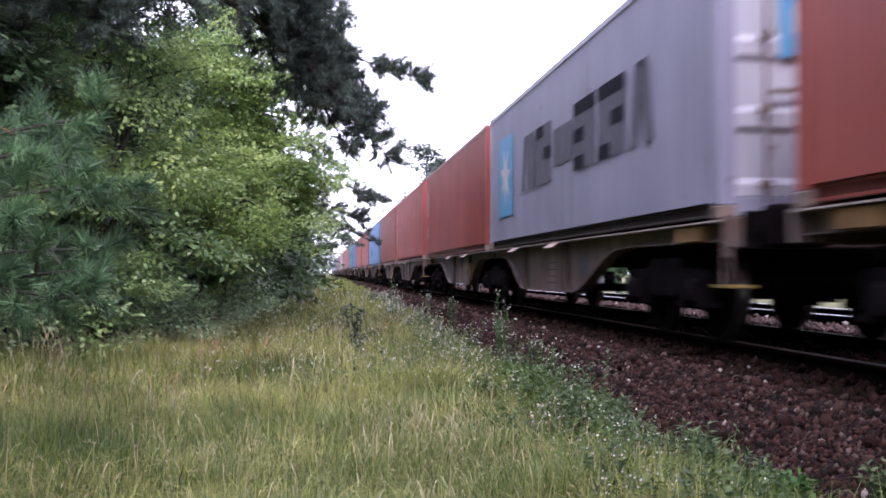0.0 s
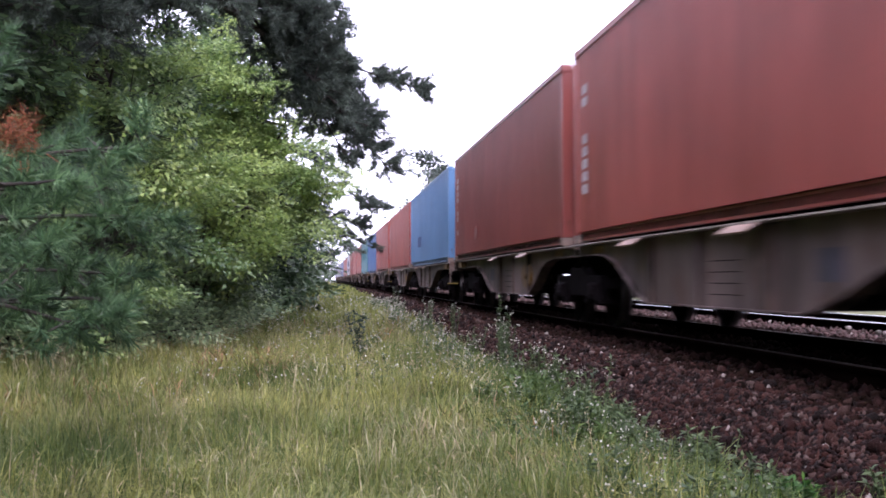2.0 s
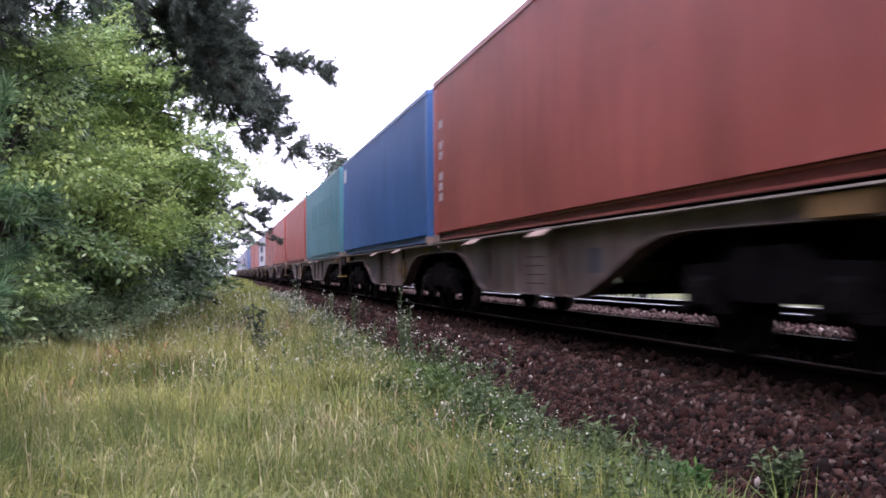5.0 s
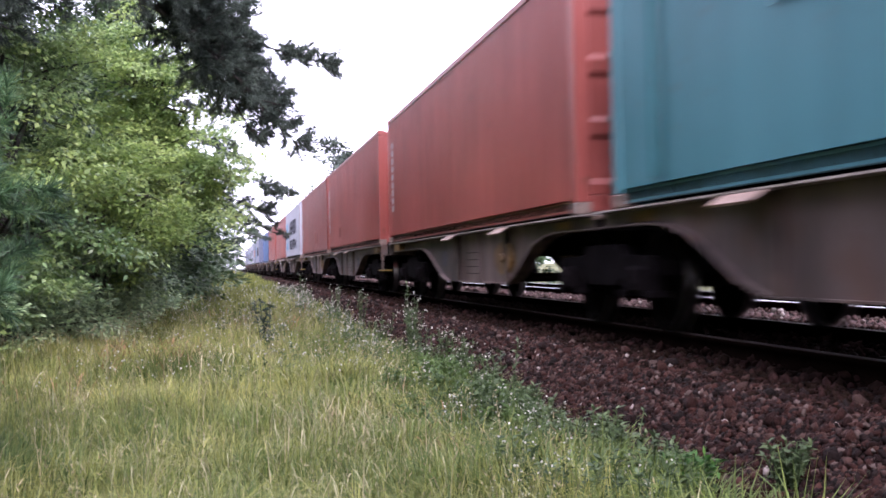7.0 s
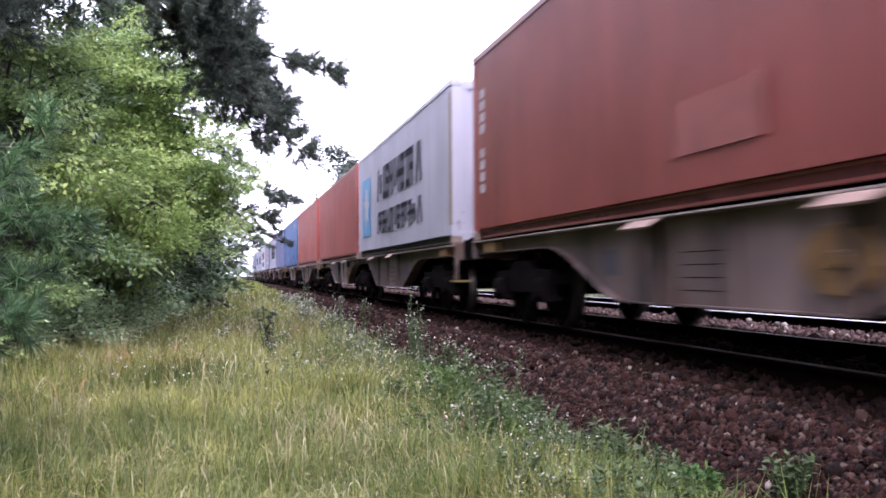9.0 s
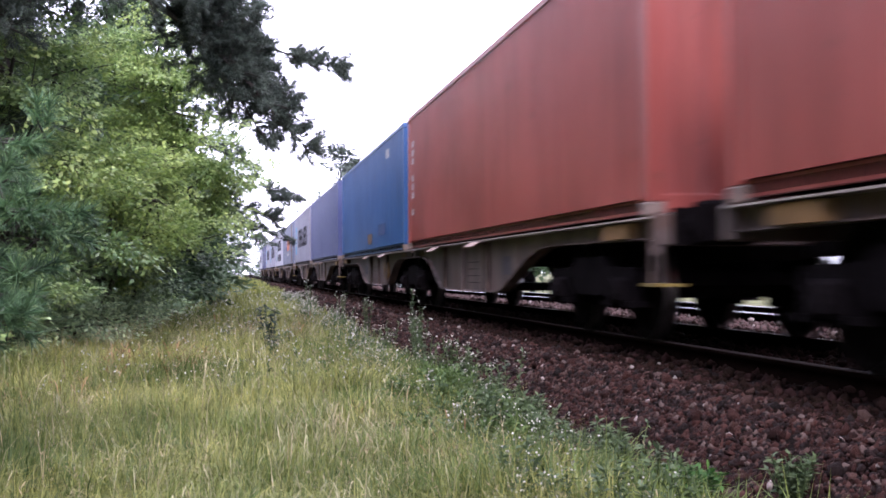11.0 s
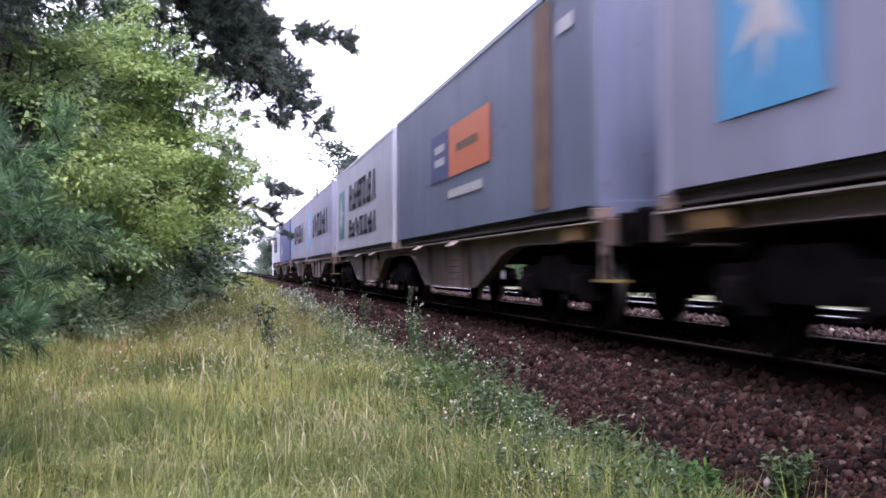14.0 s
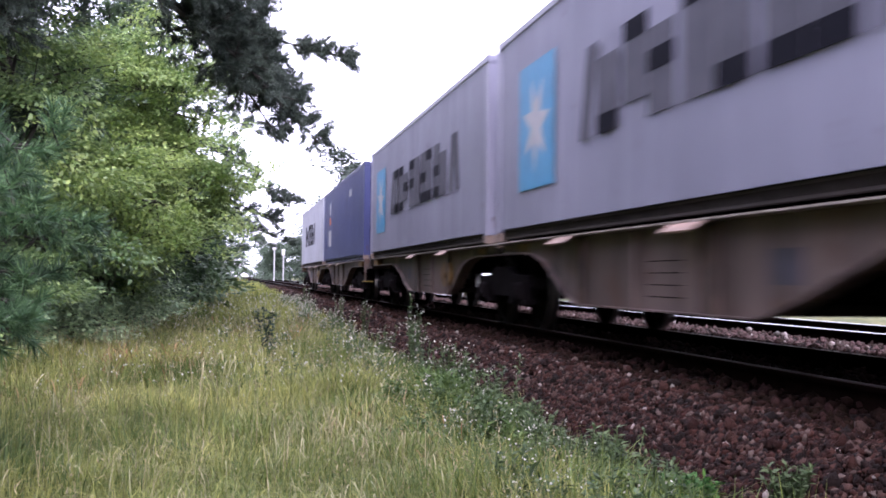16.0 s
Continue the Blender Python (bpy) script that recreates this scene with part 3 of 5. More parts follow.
def wagon(label):
    """An articulated flat wagon: two frames that share the middle bogie."""
    w = empty("container_wagon", Matrix(), label, "railway wagon", "wagons of the train")
    for s in (-1, 1):
        def U(pts):
            return [(s * u, z) for u, z in pts]
        belly = [(0.12, 1.065), (12.5, 1.065), (12.5, 0.90), (9.5, 0.915), (9.0, 0.89), (8.55, 0.80), (8.1, 0.66), (7.65, 0.51),
                 (7.25, 0.40), (6.95, 0.36), (3.25, 0.36), (2.85, 0.47), (2.45, 0.66), (2.05, 0.82), (1.65, 0.90), (1.2, 0.93), (0.12, 0.93)]
        for x in (-1, 1):
            side = part("side_frame", prism(B(), U(belly), x * 1.060, x * 1.080), M_WAGON, w)
            bm = box(B(), x * 0.98, x * 1.228, s * 0.12, s * 12.5, 1.066, 1.082)
            part("top_flange", bm, M_EDGE, side, "bare bright top edge")
            bm = B()
            low = belly[2:]
            for (a, za), (b, zb) in zip(low, low[1:]):
                prism(bm, U([(a, za + 0.014), (b, zb + 0.014), (b, zb), (a, za)]), x * 0.98, x * 1.150)
            part("lower_flange", bm, M_WAGON, side)
            for u, wd in ((3.35, 0.14), (6.30, 0.30), (4.8, 0.035)):
                part("stiffener", box(B(), x * 1.080, x * 1.130, s * (u - wd / 2), s * (u + wd / 2), 0.375, 1.05, 0.004), M_STAIN if wd > 0.1 else M_WAGON, side)
            for u in (3.15, 6.15):
                bm = prism(B(), [(s * (u - 0.27), 0), (s * (u + 0.27), 0), (s * (u + 0.30), 0.02), (s * (u - 0.30), 0.02)], 0, 0.13)
                bmesh.ops.transform(bm, verts=bm.verts[:], matrix=Matrix.Rotation(radians(32), 4, "Y"))
                bmesh.ops.scale(bm, vec=(x, 1, 1), verts=bm.verts[:])
                bmesh.ops.translate(bm, vec=(x * 1.215, 0, 1.045), verts=bm.verts[:])
                bmesh.ops.recalc_face_normals(bm, faces=bm.faces[:])
                part("fold_down_plate", bm, M_FLAP, side, "pale worn fold-down plate")
            part("corner_panel", box(B(), x * 1.080, x * 1.200, s * 11.3, s * 11.95, 0.915, 1.055, 0.004), M_OCHRE, side, "ochre yellow panel")
            for q in range(4):
                part("data_line", box(B(), x * 1.080, x * 1.083, s * 5.05, s * 5.75, 0.48 + q * 0.10, 0.488 + q * 0.10), M_WAGONDARK, side)
            part("data_panel", box(B(), x * 1.080, x * 1.083, s * 7.15, s * 7.55, 0.60, 0.84), M_PLATE, side)
        for u, wd, z0, z1 in ((1.1, 0.5, 0.955, 1.05),):
            part("rust_panel", box(B(), -1.080, -1.092, s * (u - wd / 2), s * (u + wd / 2), z0, z1, 0.003), M_OCHRE, w, "ochre rust-stained plate")
        if s == 1:
            bm = rod(B(), (-1.082, 3.5, 0.69), (-1.125, 3.5, 0.69), 0.22, 0.20, 18)
            rod(bm, (-1.125, 3.5, 0.69), (-1.150, 3.5, 0.69), 0.06, 0.05, 10)
            bmesh.ops.scale(bm, vec=(1, 2.0, 1.05), space=Matrix.Translation((0, -3.5, -0.69)), verts=bm.verts[:])
            part("end_cover", bm, M_OCHRE, w, "rounded ochre cover plate")
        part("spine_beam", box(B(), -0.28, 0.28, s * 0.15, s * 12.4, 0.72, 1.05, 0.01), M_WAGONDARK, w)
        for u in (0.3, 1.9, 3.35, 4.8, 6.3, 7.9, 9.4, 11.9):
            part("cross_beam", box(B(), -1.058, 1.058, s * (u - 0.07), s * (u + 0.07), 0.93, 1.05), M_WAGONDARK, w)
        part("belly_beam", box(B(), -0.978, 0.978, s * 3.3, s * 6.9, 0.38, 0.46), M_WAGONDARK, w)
        part("headstock", box(B(), -1.2, 1.2, s * 12.5, s * 12.62, 0.84, 1.10, 0.012), M_WAGON, w)
        for x in (-1, 1):
            bm = rod(B(), (x * 0.875, s * 12.62, 1.0), (x * 0.875, s * 13.08, 1.0), 0.10, seg=10)
            box(bm, x * 0.875 - 0.19, x * 0.875 + 0.19, s * 12.62, s * 12.66, 0.84, 1.15)
            box(bm, x * 0.875 - 0.23, x * 0.875 + 0.23, s * 13.08, s * 13.15, 0.83, 1.17, 0.03)
            part("buffer", bm, M_BOGIE, w, "black greasy buffer")
            bm = box(B(), x * 1.14, x * 1.20, s * 12.50, s * 12.60, 0.76, 1.12, 0.008)
            rod(bm, (x * 1.17, s * 12.43, 0.52), (x * 1.17, s * 12.43, 0.9), 0.012, seg=6)
            rod(bm, (x * 1.17, s * 12.63, 0.52), (x * 1.17, s * 12.63, 0.9), 0.012, seg=6)
            if x == s:
                step = part("end_step", bm, M_WAGON, w, "pale worn step bracket")
                part("tread", box(B(), x * 0.98, x * 1.235, s * 12.36, s * 12.70, 0.505, 0.53), M_OCHRE2, step, "yellow step tread")
            else:
                bm.free()
        bm = rod(B(), (0, s * 12.62, 0.98), (0, s * 13.1, 0.98), 0.05)
        box(bm, -0.04, 0.04, s * 12.95, s * 13.15, 0.74, 1.02)
        part("coupling", bm, M_BOGIE, w)
        for x in (-1, 1):
            for u in (INNER + 0.09, INNER + CL - 0.09):
                part("spigot", box(B(), x * 1.08, x * 1.20, s * (u - 0.06), s * (u + 0.06), 1.06, 1.0885, 0.005), M_CAST, w)
        bm = rod(B(), (-0.3, s * 8.0, 0.62), (-0.3, s * 9.2, 0.62), 0.17, seg=12)
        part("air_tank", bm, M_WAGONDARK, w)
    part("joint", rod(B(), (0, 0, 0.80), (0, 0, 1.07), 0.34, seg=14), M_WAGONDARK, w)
    part("joint_walkway", box(B(), -1.1, 1.1, -0.11, 0.11, 1.03, 1.06), M_FLAP, w)
    for y in (-10.55, 0.0, 10.55):
        b = bogie(w, y)
        for a in (-0.9, 0.9):
            wheelset(b, a)
    return w


first = wagon("grey-brown articulated flat wagon carrying two containers, rust-stained")
wagons = [first] + [copy_thing(first, Matrix()) for _ in range(12)]


# Way of the train: far end of the first grey container at t seconds
def head(t):
    return 20.82 - 16.536 * t - 0.02673 * t * t


def joint_y(j, t):
    """Joint of wagon j (0 carries the containers 1 and 2)."""
    return head(t) + INNER + 2 * HALF * j


STEPS = [float(q) for q in np.arange(0, 16.01, 0.5)]


def motions():
    for j, w in enumerate(wagons):
        walk(w, [(t, pose(MID, joint_y(j - 1, t), RAIL)) for t in STEPS])
    for k, c in containers:
        j, far = (k - 1) // 2, (k - 1) % 2
        off = (INNER if far else -INNER - CL) - {9: 0.45, 3: 0.15, 6: -0.25}.get(k, 0.0)
        walk(c, [(t, pose(MID, joint_y(j, t) + off, RAIL + FLOOR)) for t in STEPS])
    times = [q / FPS for q in range(0, 16 * FPS + 1)]
    for w in wagons:
        for b in w.children:
            for ws in b.children:
                if ws.name.startswith("wheelset"):
                    y = ws.matrix_basis.translation.y
                    walk(ws, [(t, Matrix.Translation((0, y, 0.46)) @ Matrix.Rotation(-(head(t) - 20.82) / 0.46, 4, "X")) for t in times])
    for ob, pivot, amount, axis, rows in SWAYS:
        walk(ob, [(t, pivot @ Matrix.Rotation(radians(a * amount), 4, axis)) for t, a in rows])


# ---- plants ----
SWAYS = []             # part, its place in its thing, degrees, axis, rows of (seconds, amount)


def unit(v):
    return v / np.maximum(np.linalg.norm(v, axis=-1, keepdims=True), 1e-9)


def kites(P, D, N, length, width):
    """Leaves: kite-shaped, slightly folded quads at P, pointing along D, facing N."""
    D = unit(D)
    S = unit(np.cross(D, N))
    L, W = length[:, None], width[:, None]
    up = unit(np.cross(S, D))
    V = np.stack([P, P + D * L * 0.45 + S * W * 0.5 + up * L * 0.06, P + D * L, P + D * L * 0.45 - S * W * 0.5 + up * L * 0.06], 1)
    F = np.arange(len(P) * 4).reshape(-1, 4)
    return V.reshape(-1, 3), F


def needles(P, D, length, width):
    """Needles: thin triangles."""
    D = unit(D)
    S = unit(np.cross(D, RNG.normal(size=D.shape))) * width
    V = np.stack([P - S, P + S, P + D * length[:, None]], 1)
    return V.reshape(-1, 3), np.arange(len(P) * 3).reshape(-1, 3)


def limb(bm, pts, r0, r1, seg=6):
    n = len(pts) - 1
    for i in range(n):
        rod(bm, pts[i], pts[i + 1], r0 + (r1 - r0) * i / n, r0 + (r1 - r0) * (i + 1) / n, seg)


def curve_pts(a, b, sag, n=6):
    a, b = np.array(a, float), np.array(b, float)
    t = np.linspace(0, 1, n)[:, None]
    p = a + (b - a) * t
    p[:, 2] += (sag * 4 * t * (1 - t))[:, 0]
    return p


def pine_bough(tree, root, tip, sag, shoots, spread, mat, bare=0.35, nl=0.085, nw=0.0035, per=46, r0=0.05, dry=None, name="bough", tufts=5):
    """A bough from root to tip (in the tree's space): limb, twigs and tufts of needles. Returns the limb, with the needles under it."""
    root, tip = np.array(root, float), np.array(tip, float)
    pts = curve_pts((0, 0, 0), tip - root, sag, 8)
    bm = B()
    limb(bm, [Vector(p) for p in pts], r0, 0.008)
    L = np.linalg.norm(tip - root)
    way = unit(tip - root)
    NP, ND = [], []
    for i in range(max(1, shoots // tufts)):
        t = bare + (1 - bare) * RNG.random() ** 0.8
        base = np.array([np.interp(t, np.linspace(0, 1, 8), pts[:, k]) for k in range(3)])
        out = unit(way * 0.6 + RNG.normal(size=3) * np.array([0.9, 0.9, 0.45]) + np.array([0, 0, 0.1]))
        reach = spread * (0.35 + 0.75 * RNG.random()) * (1.15 - 0.55 * t)
        end = base + out * reach
        rod(bm, Vector(base), Vector(end), 0.011, 0.004, 4)
        for q in range(tufts):
            f = 1.0 - 0.62 * (q / max(1, tufts - 1)) * RNG.random() if q else 1.0
            ax = unit(out + way * 0.35 + RNG.normal(size=3) * 0.35 + np.array([0, 0, 0.3]))
            c = base + out * reach * f + RNG.normal(size=3) * 0.05 * min(q, 1)
            NP.append(c + ax * (RNG.random((per, 1)) * 0.17 - 0.06))
            ND.append(ax * 0.95 + unit(RNG.normal(size=(per, 3))))
    b = part(name, bm, M_TWIG, tree)
    b.matrix_basis = Matrix.Translation(root)
    P, D = np.concatenate(NP), np.concatenate(ND)
    V, F = needles(P, D, nl * (0.7 + 0.6 * RNG.random(len(P))), nw)
    tagged(solid("foliage", V, F, mat, b), "", kind="stuff")
    if dry is not None:
        c = np.array(dry, float) - root
        q = 420
        V, F = needles(c + RNG.normal(size=(q, 3)) * 0.05, RNG.normal(size=(q, 3)) + np.array([0.5, 0, 0.2]), 0.06 + 0.06 * RNG.random(q), 0.0026)
        tagged(solid("dead_tuft", V, F, M_NEEDLEDRY, b), "dead rust-brown needles", kind="stuff")
    return b


def trunk(tree, h, r, lean=(0, 0), mat=None):
    bm = B()
    pts = [Vector((lean[0] * q * q + 0.05 * math.sin(q * 7), lean[1] * q * q + 0.05 * math.cos(q * 5), h * q - 0.2)) for q in np.linspace(0, 1, 8)]
    limb(bm, pts, r, r * 0.35, 10)
    return part("trunk", bm, mat or M_BARK, tree)


def leafy_crown(tree, blobs, leaves_each, size, mat, limbs=True, name="crown", flat=0.5, stem=(0, 0, 0.2), wide=1.0):
    """A crown out of many sprays of leaves. blobs: centre and radii; each spray hangs on a twig."""
    P, D, N = [], [], []
    bm = B()
    for (cx, cy, cz, rx, ry, rz) in blobs:
        n = max(6, int(leaves_each * rx * ry * rz))
        plates = max(2, n // 9)
        n = plates * 9
        q = unit(RNG.normal(size=(plates, 3))) * (0.40 + 0.60 * RNG.random((plates, 1)) ** 0.55)
        away = unit(q * [1, 1, 0.35] + RNG.normal(size=(plates, 3)) * 0.25)
        drop = RNG.normal(size=(plates, 9, 3)) * np.array([0.26, 0.26, 0.055]) * wide
        drop[..., 2] -= 0.35 * (drop * away[:, None]).sum(-1)
        c = (np.array([cx, cy, cz]) + q[:, None] * np.array([rx, ry, rz]) + drop).reshape(-1, 3)
        away = np.repeat(away, 9, 0)
        out = unit(away + RNG.normal(size=(n, 3)) * [0.5, 0.5, 0.2] - [0, 0, 0.12])
        if limbs:
            a = Vector(stem)
            mid = Vector(((cx + stem[0]) / 2, (cy + stem[1]) / 2, stem[2] + (cz - stem[2]) * 0.62))
            limb(bm, [a, mid, Vector((cx, cy, cz))], 0.06, 0.018, 5)
            for j in range(0, n, 9):
                rod(bm, Vector((cx, cy, cz)), Vector(c[j]), 0.016, 0.005, 4)
        k = 34
        t = RNG.random((n, k, 1))
        side = RNG.normal(size=(n, k, 3))
        reach = 0.40 * wide
        p = c[:, None] + out[:, None] * (t - 0.2) * reach + side * np.array([0.13, 0.13, 0.035]) * (reach / 0.42)
        d = out[:, None] * 0.6 + unit(side) * [1, 1, 0.4] + np.array([0, 0, -0.18])
        nn = away[:, None] * 0.55 + RNG.normal(size=(n, k, 3)) * flat * 0.6 + np.array([0, 0, 1.0])
        P.append(p.reshape(-1, 3)), D.append(d.reshape(-1, 3)), N.append(nn.reshape(-1, 3))
    P, D, N = np.concatenate(P), np.concatenate(D), np.concatenate(N)
    V, F = kites(P, D, N, size * (0.65 + 0.7 * RNG.random(len(P))), size * 0.64 * (0.7 + 0.6 * RNG.random(len(P))))
    if limbs:
        tagged(part("branchwork", bm, M_TWIG, tree), kind="stuff")
    else:
        bm.free()
    return tagged(solid(name, V, F, mat, tree), "", kind="stuff")


def at(x, y, dz=0.0):
    return Matrix.Translation((x, y, float(ground_z(x, y)) + dz))


# wind from the train: seconds and amount
GUST = [(0.0, -0.6), (0.5, 1.3), (1.0, 1.4), (1.5, -0.2), (2.0, -0.8), (2.5, -0.5), (3.0, 1.0), (3.5, 1.05), (4.0, 0.1), (4.5, -0.6),
        (5.2, -0.2), (6.0, 0.3), (7.0, -0.3), (7.5, 0.1), (8.3, 0.1), (9.0, -0.3), (10.2, 0.2), (11.5, -0.3), (12.0, -0.3), (12.5, 0.1),
        (13.0, 0.4), (13.5, 1.0), (14.0, 1.0), (14.5, 0.1), (15.0, -0.1), (15.5, 0.2), (16.0, 0.55)]
GUST = [(t, q - 0.85) for t, q in GUST]
NEARGUST = [(0.0, -0.8), (0.6, -1.2), (1.0, -0.9), (1.5, -1.7), (1.8, -0.5), (2.4, 0.5), (3.0, 0.3), (3.5, 0.0), (4.4, -0.5), (5.5, -0.4),
            (7.0, -0.5), (8.3, -0.3), (9.0, 0.3), (10.2, 0.1), (11.5, 0.3), (12.5, 0.5), (13.8, 0.7), (14.5, 0.3), (15.2, 0.0), (16.0, 0.5)]

# the old pine that hangs over the grass
X0, Y0 = -3.2, 15.5
old_pine = empty("pine_tree", at(X0, Y0), "tall old pine with dark drooping boughs over the grass", "tree")
Z0 = float(ground_z(X0, Y0))
trunk(old_pine, 13, 0.20)
for sx, sz, ex, ey, ez, sag, n, sp in (
        (-3.0, 6.2, 0.45, 15.5, 4.75, 0.25, 300, 0.70), (-3.0, 5.9, 1.25, 15.2, 3.30, 0.55, 330, 0.75), (-3.1, 6.0, 0.60, 15.9, 4.05, 0.45, 330, 0.9),
        (-3.0, 6.8, 0.10, 15.7, 5.45, 0.3, 320, 0.8), (-3.1, 6.5, -1.0, 14.4, 5.12, 0.3, 240, 0.8), (-3.1, 6.4, -1.8, 14.0, 4.95, 0.3, 240, 0.8), (-3.1, 6.2, -2.5, 13.6, 4.80, 0.3, 260, 0.8), (-3.0, 6.7, -0.45, 14.8, 5.25, 0.3, 260, 0.8), (-3.2, 6.4, -3.4, 13.2, 4.70, 0.3, 260, 0.8), (-3.1, 6.6, -0.2, 16.3, 5.9, 0.3, 280, 1.0),
        (-3.0, 5.8, 0.75, 15.0, 3.75, 0.5, 280, 0.7), (-3.0, 6.4, 0.2, 15.2, 4.75, 0.4, 300, 0.9), (-3.0, 6.6, 0.0, 15.0, 4.75, 0.5, 200, 0.7),
        (-3.0, 6.0, 0.60, 15.3, 3.45, 0.8, 300, 0.7), (-3.0, 6.2, 0.25, 15.6, 4.00, 0.8, 260, 0.7), (-3.0, 5.9, 0.95, 15.6, 3.85, 0.6, 330, 0.7),
        (-3.0, 6.5, 0.40, 15.3, 4.55, 0.5, 330, 0.7), (-3.0, 6.9, 0.30, 15.3, 5.25, 0.4, 320, 0.7), (-3.0, 7.3, 0.10, 15.6, 5.95, 0.4, 320, 0.8), (-3.0, 6.9, -0.2, 15.2, 5.3, 0.5, 280, 0.7),
        (-3.2, 6.4, -1.7, 13.0, 4.9, 0.3, 220, 0.8), (-3.2, 6.6, -3.0, 12.6, 4.75, 0.2, 240, 0.8), (-3.2, 7.4, -0.2, 14.9, 6.5, 0.3, 260, 1.0),
        (-3.3, 6.2, -4.6, 13.6, 4.5, 0.2, 260, 0.9), (-3.3, 5.2, -5.0, 15.0, 4.0, 0.2, 200, 0.9), (-3.3, 7.4, -4.4, 14.2, 6.1, 0.2, 220, 0.9),
        (-3.2, 7.8, -2.3, 13.8, 6.4, 0.2, 220, 0.9), (-3.2, 8.6, -1.0, 15.3, 8.2, 0.2, 120, 0.9), (-3.2, 9.4, -4.4, 15.6, 9.3, 0.2, 120, 0.9),
        (-3.2, 6.6, -2.2, 14.2, 5.5, 0.2, 160, 0.8), (-3.3, 6.0, -3.4, 12.4, 4.4, 0.3, 260, 0.9), (-3.3, 5.6, -2.6, 12.8, 4.1, 0.3, 240, 0.8), (-3.3, 6.4, -2.3, 12.6, 5.2, 0.3, 260, 0.9), (-3.3, 5.4, -4.2, 12.8, 3.9, 0.3, 240, 0.9), (-3.2, 10.5, -2.0, 16.0, 10.8, 0.2, 80, 0.9), (-3.2, 10.8, -3.9, 14.6, 11.3, 0.2, 80, 0.8), (-3.2, 12.0, -3.0, 15.5, 13.2, 0.1, 80, 0.8)):
    root = (sx - X0, 15.5 - Y0, sz - Z0)
    n = int(n * 0.64)
    b = pine_bough(old_pine, root, (ex - X0, ey - Y0, ez - Z0), sag, n, sp, M_NEEDLE, bare=0.60, nl=0.105, nw=0.0060, per=46)
    if sz < 7.5:
        SWAYS.append((b, Matrix.Translation(root), -3.6 * (1 if ex > -2.5 else -0.5), "Y", GUST))
root = (-3.0 - X0, 0, 6.1 - Z0)
b = pine_bough(old_pine, root, (1.74 - X0, -0.1, 4.60 - Z0), -0.20, 105, 0.28, M_NEEDLE, bare=0.74, nl=0.10, nw=0.0060, per=50, r0=0.035)
SWAYS.append((b, Matrix.Translation(root), -3.9, "Y", GUST))

# the young pine beside the camera
X1, Y1 = -2.45, 6.6
young = empty("pine_tree", at(X1, Y1), "young pine with fresh green needles and a dead tuft", "tree")
Z1 = float(ground_z(X1, Y1))
trunk(young, 4.6, 0.06)
for i, (sz, ex, ey, ez, n) in enumerate(((1.1, -1.10, 6.5, 1.20, 34), (1.2, -1.35, 6.1, 1.05, 34), (1.6, -1.02, 6.6, 1.70, 36), (1.5, -1.45, 5.9, 1.45, 36), (1.9, -1.15, 6.7, 2.15, 36),
                                           (1.7, -1.60, 6.0, 1.85, 36), (1.3, -1.35, 7.3, 1.35, 34), (1.7, -1.5, 7.4, 1.95, 34),
                                           (2.2, -2.1, 6.7, 2.55, 26), (1.8, -3.4, 6.9, 2.2, 26), (2.8, -3.1, 7.2, 3.3, 26), (1.2, -3.4, 6.2, 1.5, 26), (3.4, -2.7, 6.5, 4.2, 26))):
    root, n = (0, 0, sz - Z1), int(n * 0.55)
    b = pine_bough(young, root, (ex - X1, ey - Y1, ez - Z1), 0.05, n, 0.42, M_NEEDLENEAR, bare=0.25, nl=0.140, nw=0.0040, per=96, r0=0.016, tufts=2,
                   dry=(-1.68 - X1, 5.85 - Y1, 2.10 - Z1) if i == 4 else None)

SWAYS.append((young, at(X1, Y1), 6.5, "Y", NEARGUST))

# the light green tree in the middle of the edge
ash = empty("leafy_tree", at(-1.9, 21.0), "light green broad-leaved tree with low hanging sprays", "tree")
trunk(ash, 5.6, 0.10, (0.3, 0.2), M_TWIG).matrix_basis = pose(-0.4, 2.0, 0.05)
# Sunlit right and upper side and shaded left, lower side as two leaf colours.
leafy_crown(ash, [(0.2, 0, 4.7, 1.1, 1.2, 1.0), (0.75, -0.2, 3.6, 1.0, 1.1, 0.9), (0.0, -0.8, 3.2, 1.3, 1.1, 0.9), (1.1, 0.1, 2.75, 0.9, 1.0, 0.7), (0.2, -0.6, 1.7, 1.2, 1.0, 0.8),
                  (0.5, 0.3, 5.9, 0.7, 0.8, 0.6), (1.15, 0.2, 4.3, 0.75, 0.8, 0.6), (1.6, 0.1, 3.4, 0.7, 0.8, 0.55), (1.75, 0.0, 2.5, 0.65, 0.8, 0.5), (0.8, 0.1, 5.1, 0.7, 0.8, 0.6), (1.25, 0.2, 1.9, 0.6, 0.8, 0.5)],
            140, 0.088, M_LEAF, stem=(-0.35, 2.0, 1.3))
leafy_crown(ash, [(-0.9, 0.2, 4.3, 1.2, 1.2, 1.1), (-0.9, -0.6, 2.6, 1.3, 1.0, 1.0), (-0.8, -0.7, 1.4, 1.2, 0.9, 0.8), (0.0, -0.9, 1.25, 1.0, 0.8, 0.6), (-0.4, 0.3, 5.5, 0.9, 0.9, 0.7),
                  (-1.5, 0.1, 5.2, 0.9, 0.9, 0.8), (-1.6, -0.2, 3.7, 0.9, 0.9, 0.8)], 140, 0.088, M_LEAFMID, stem=(-0.35, 2.0, 1.3), name="lower_crown")
X3, Y3 = -4.7, 13.4
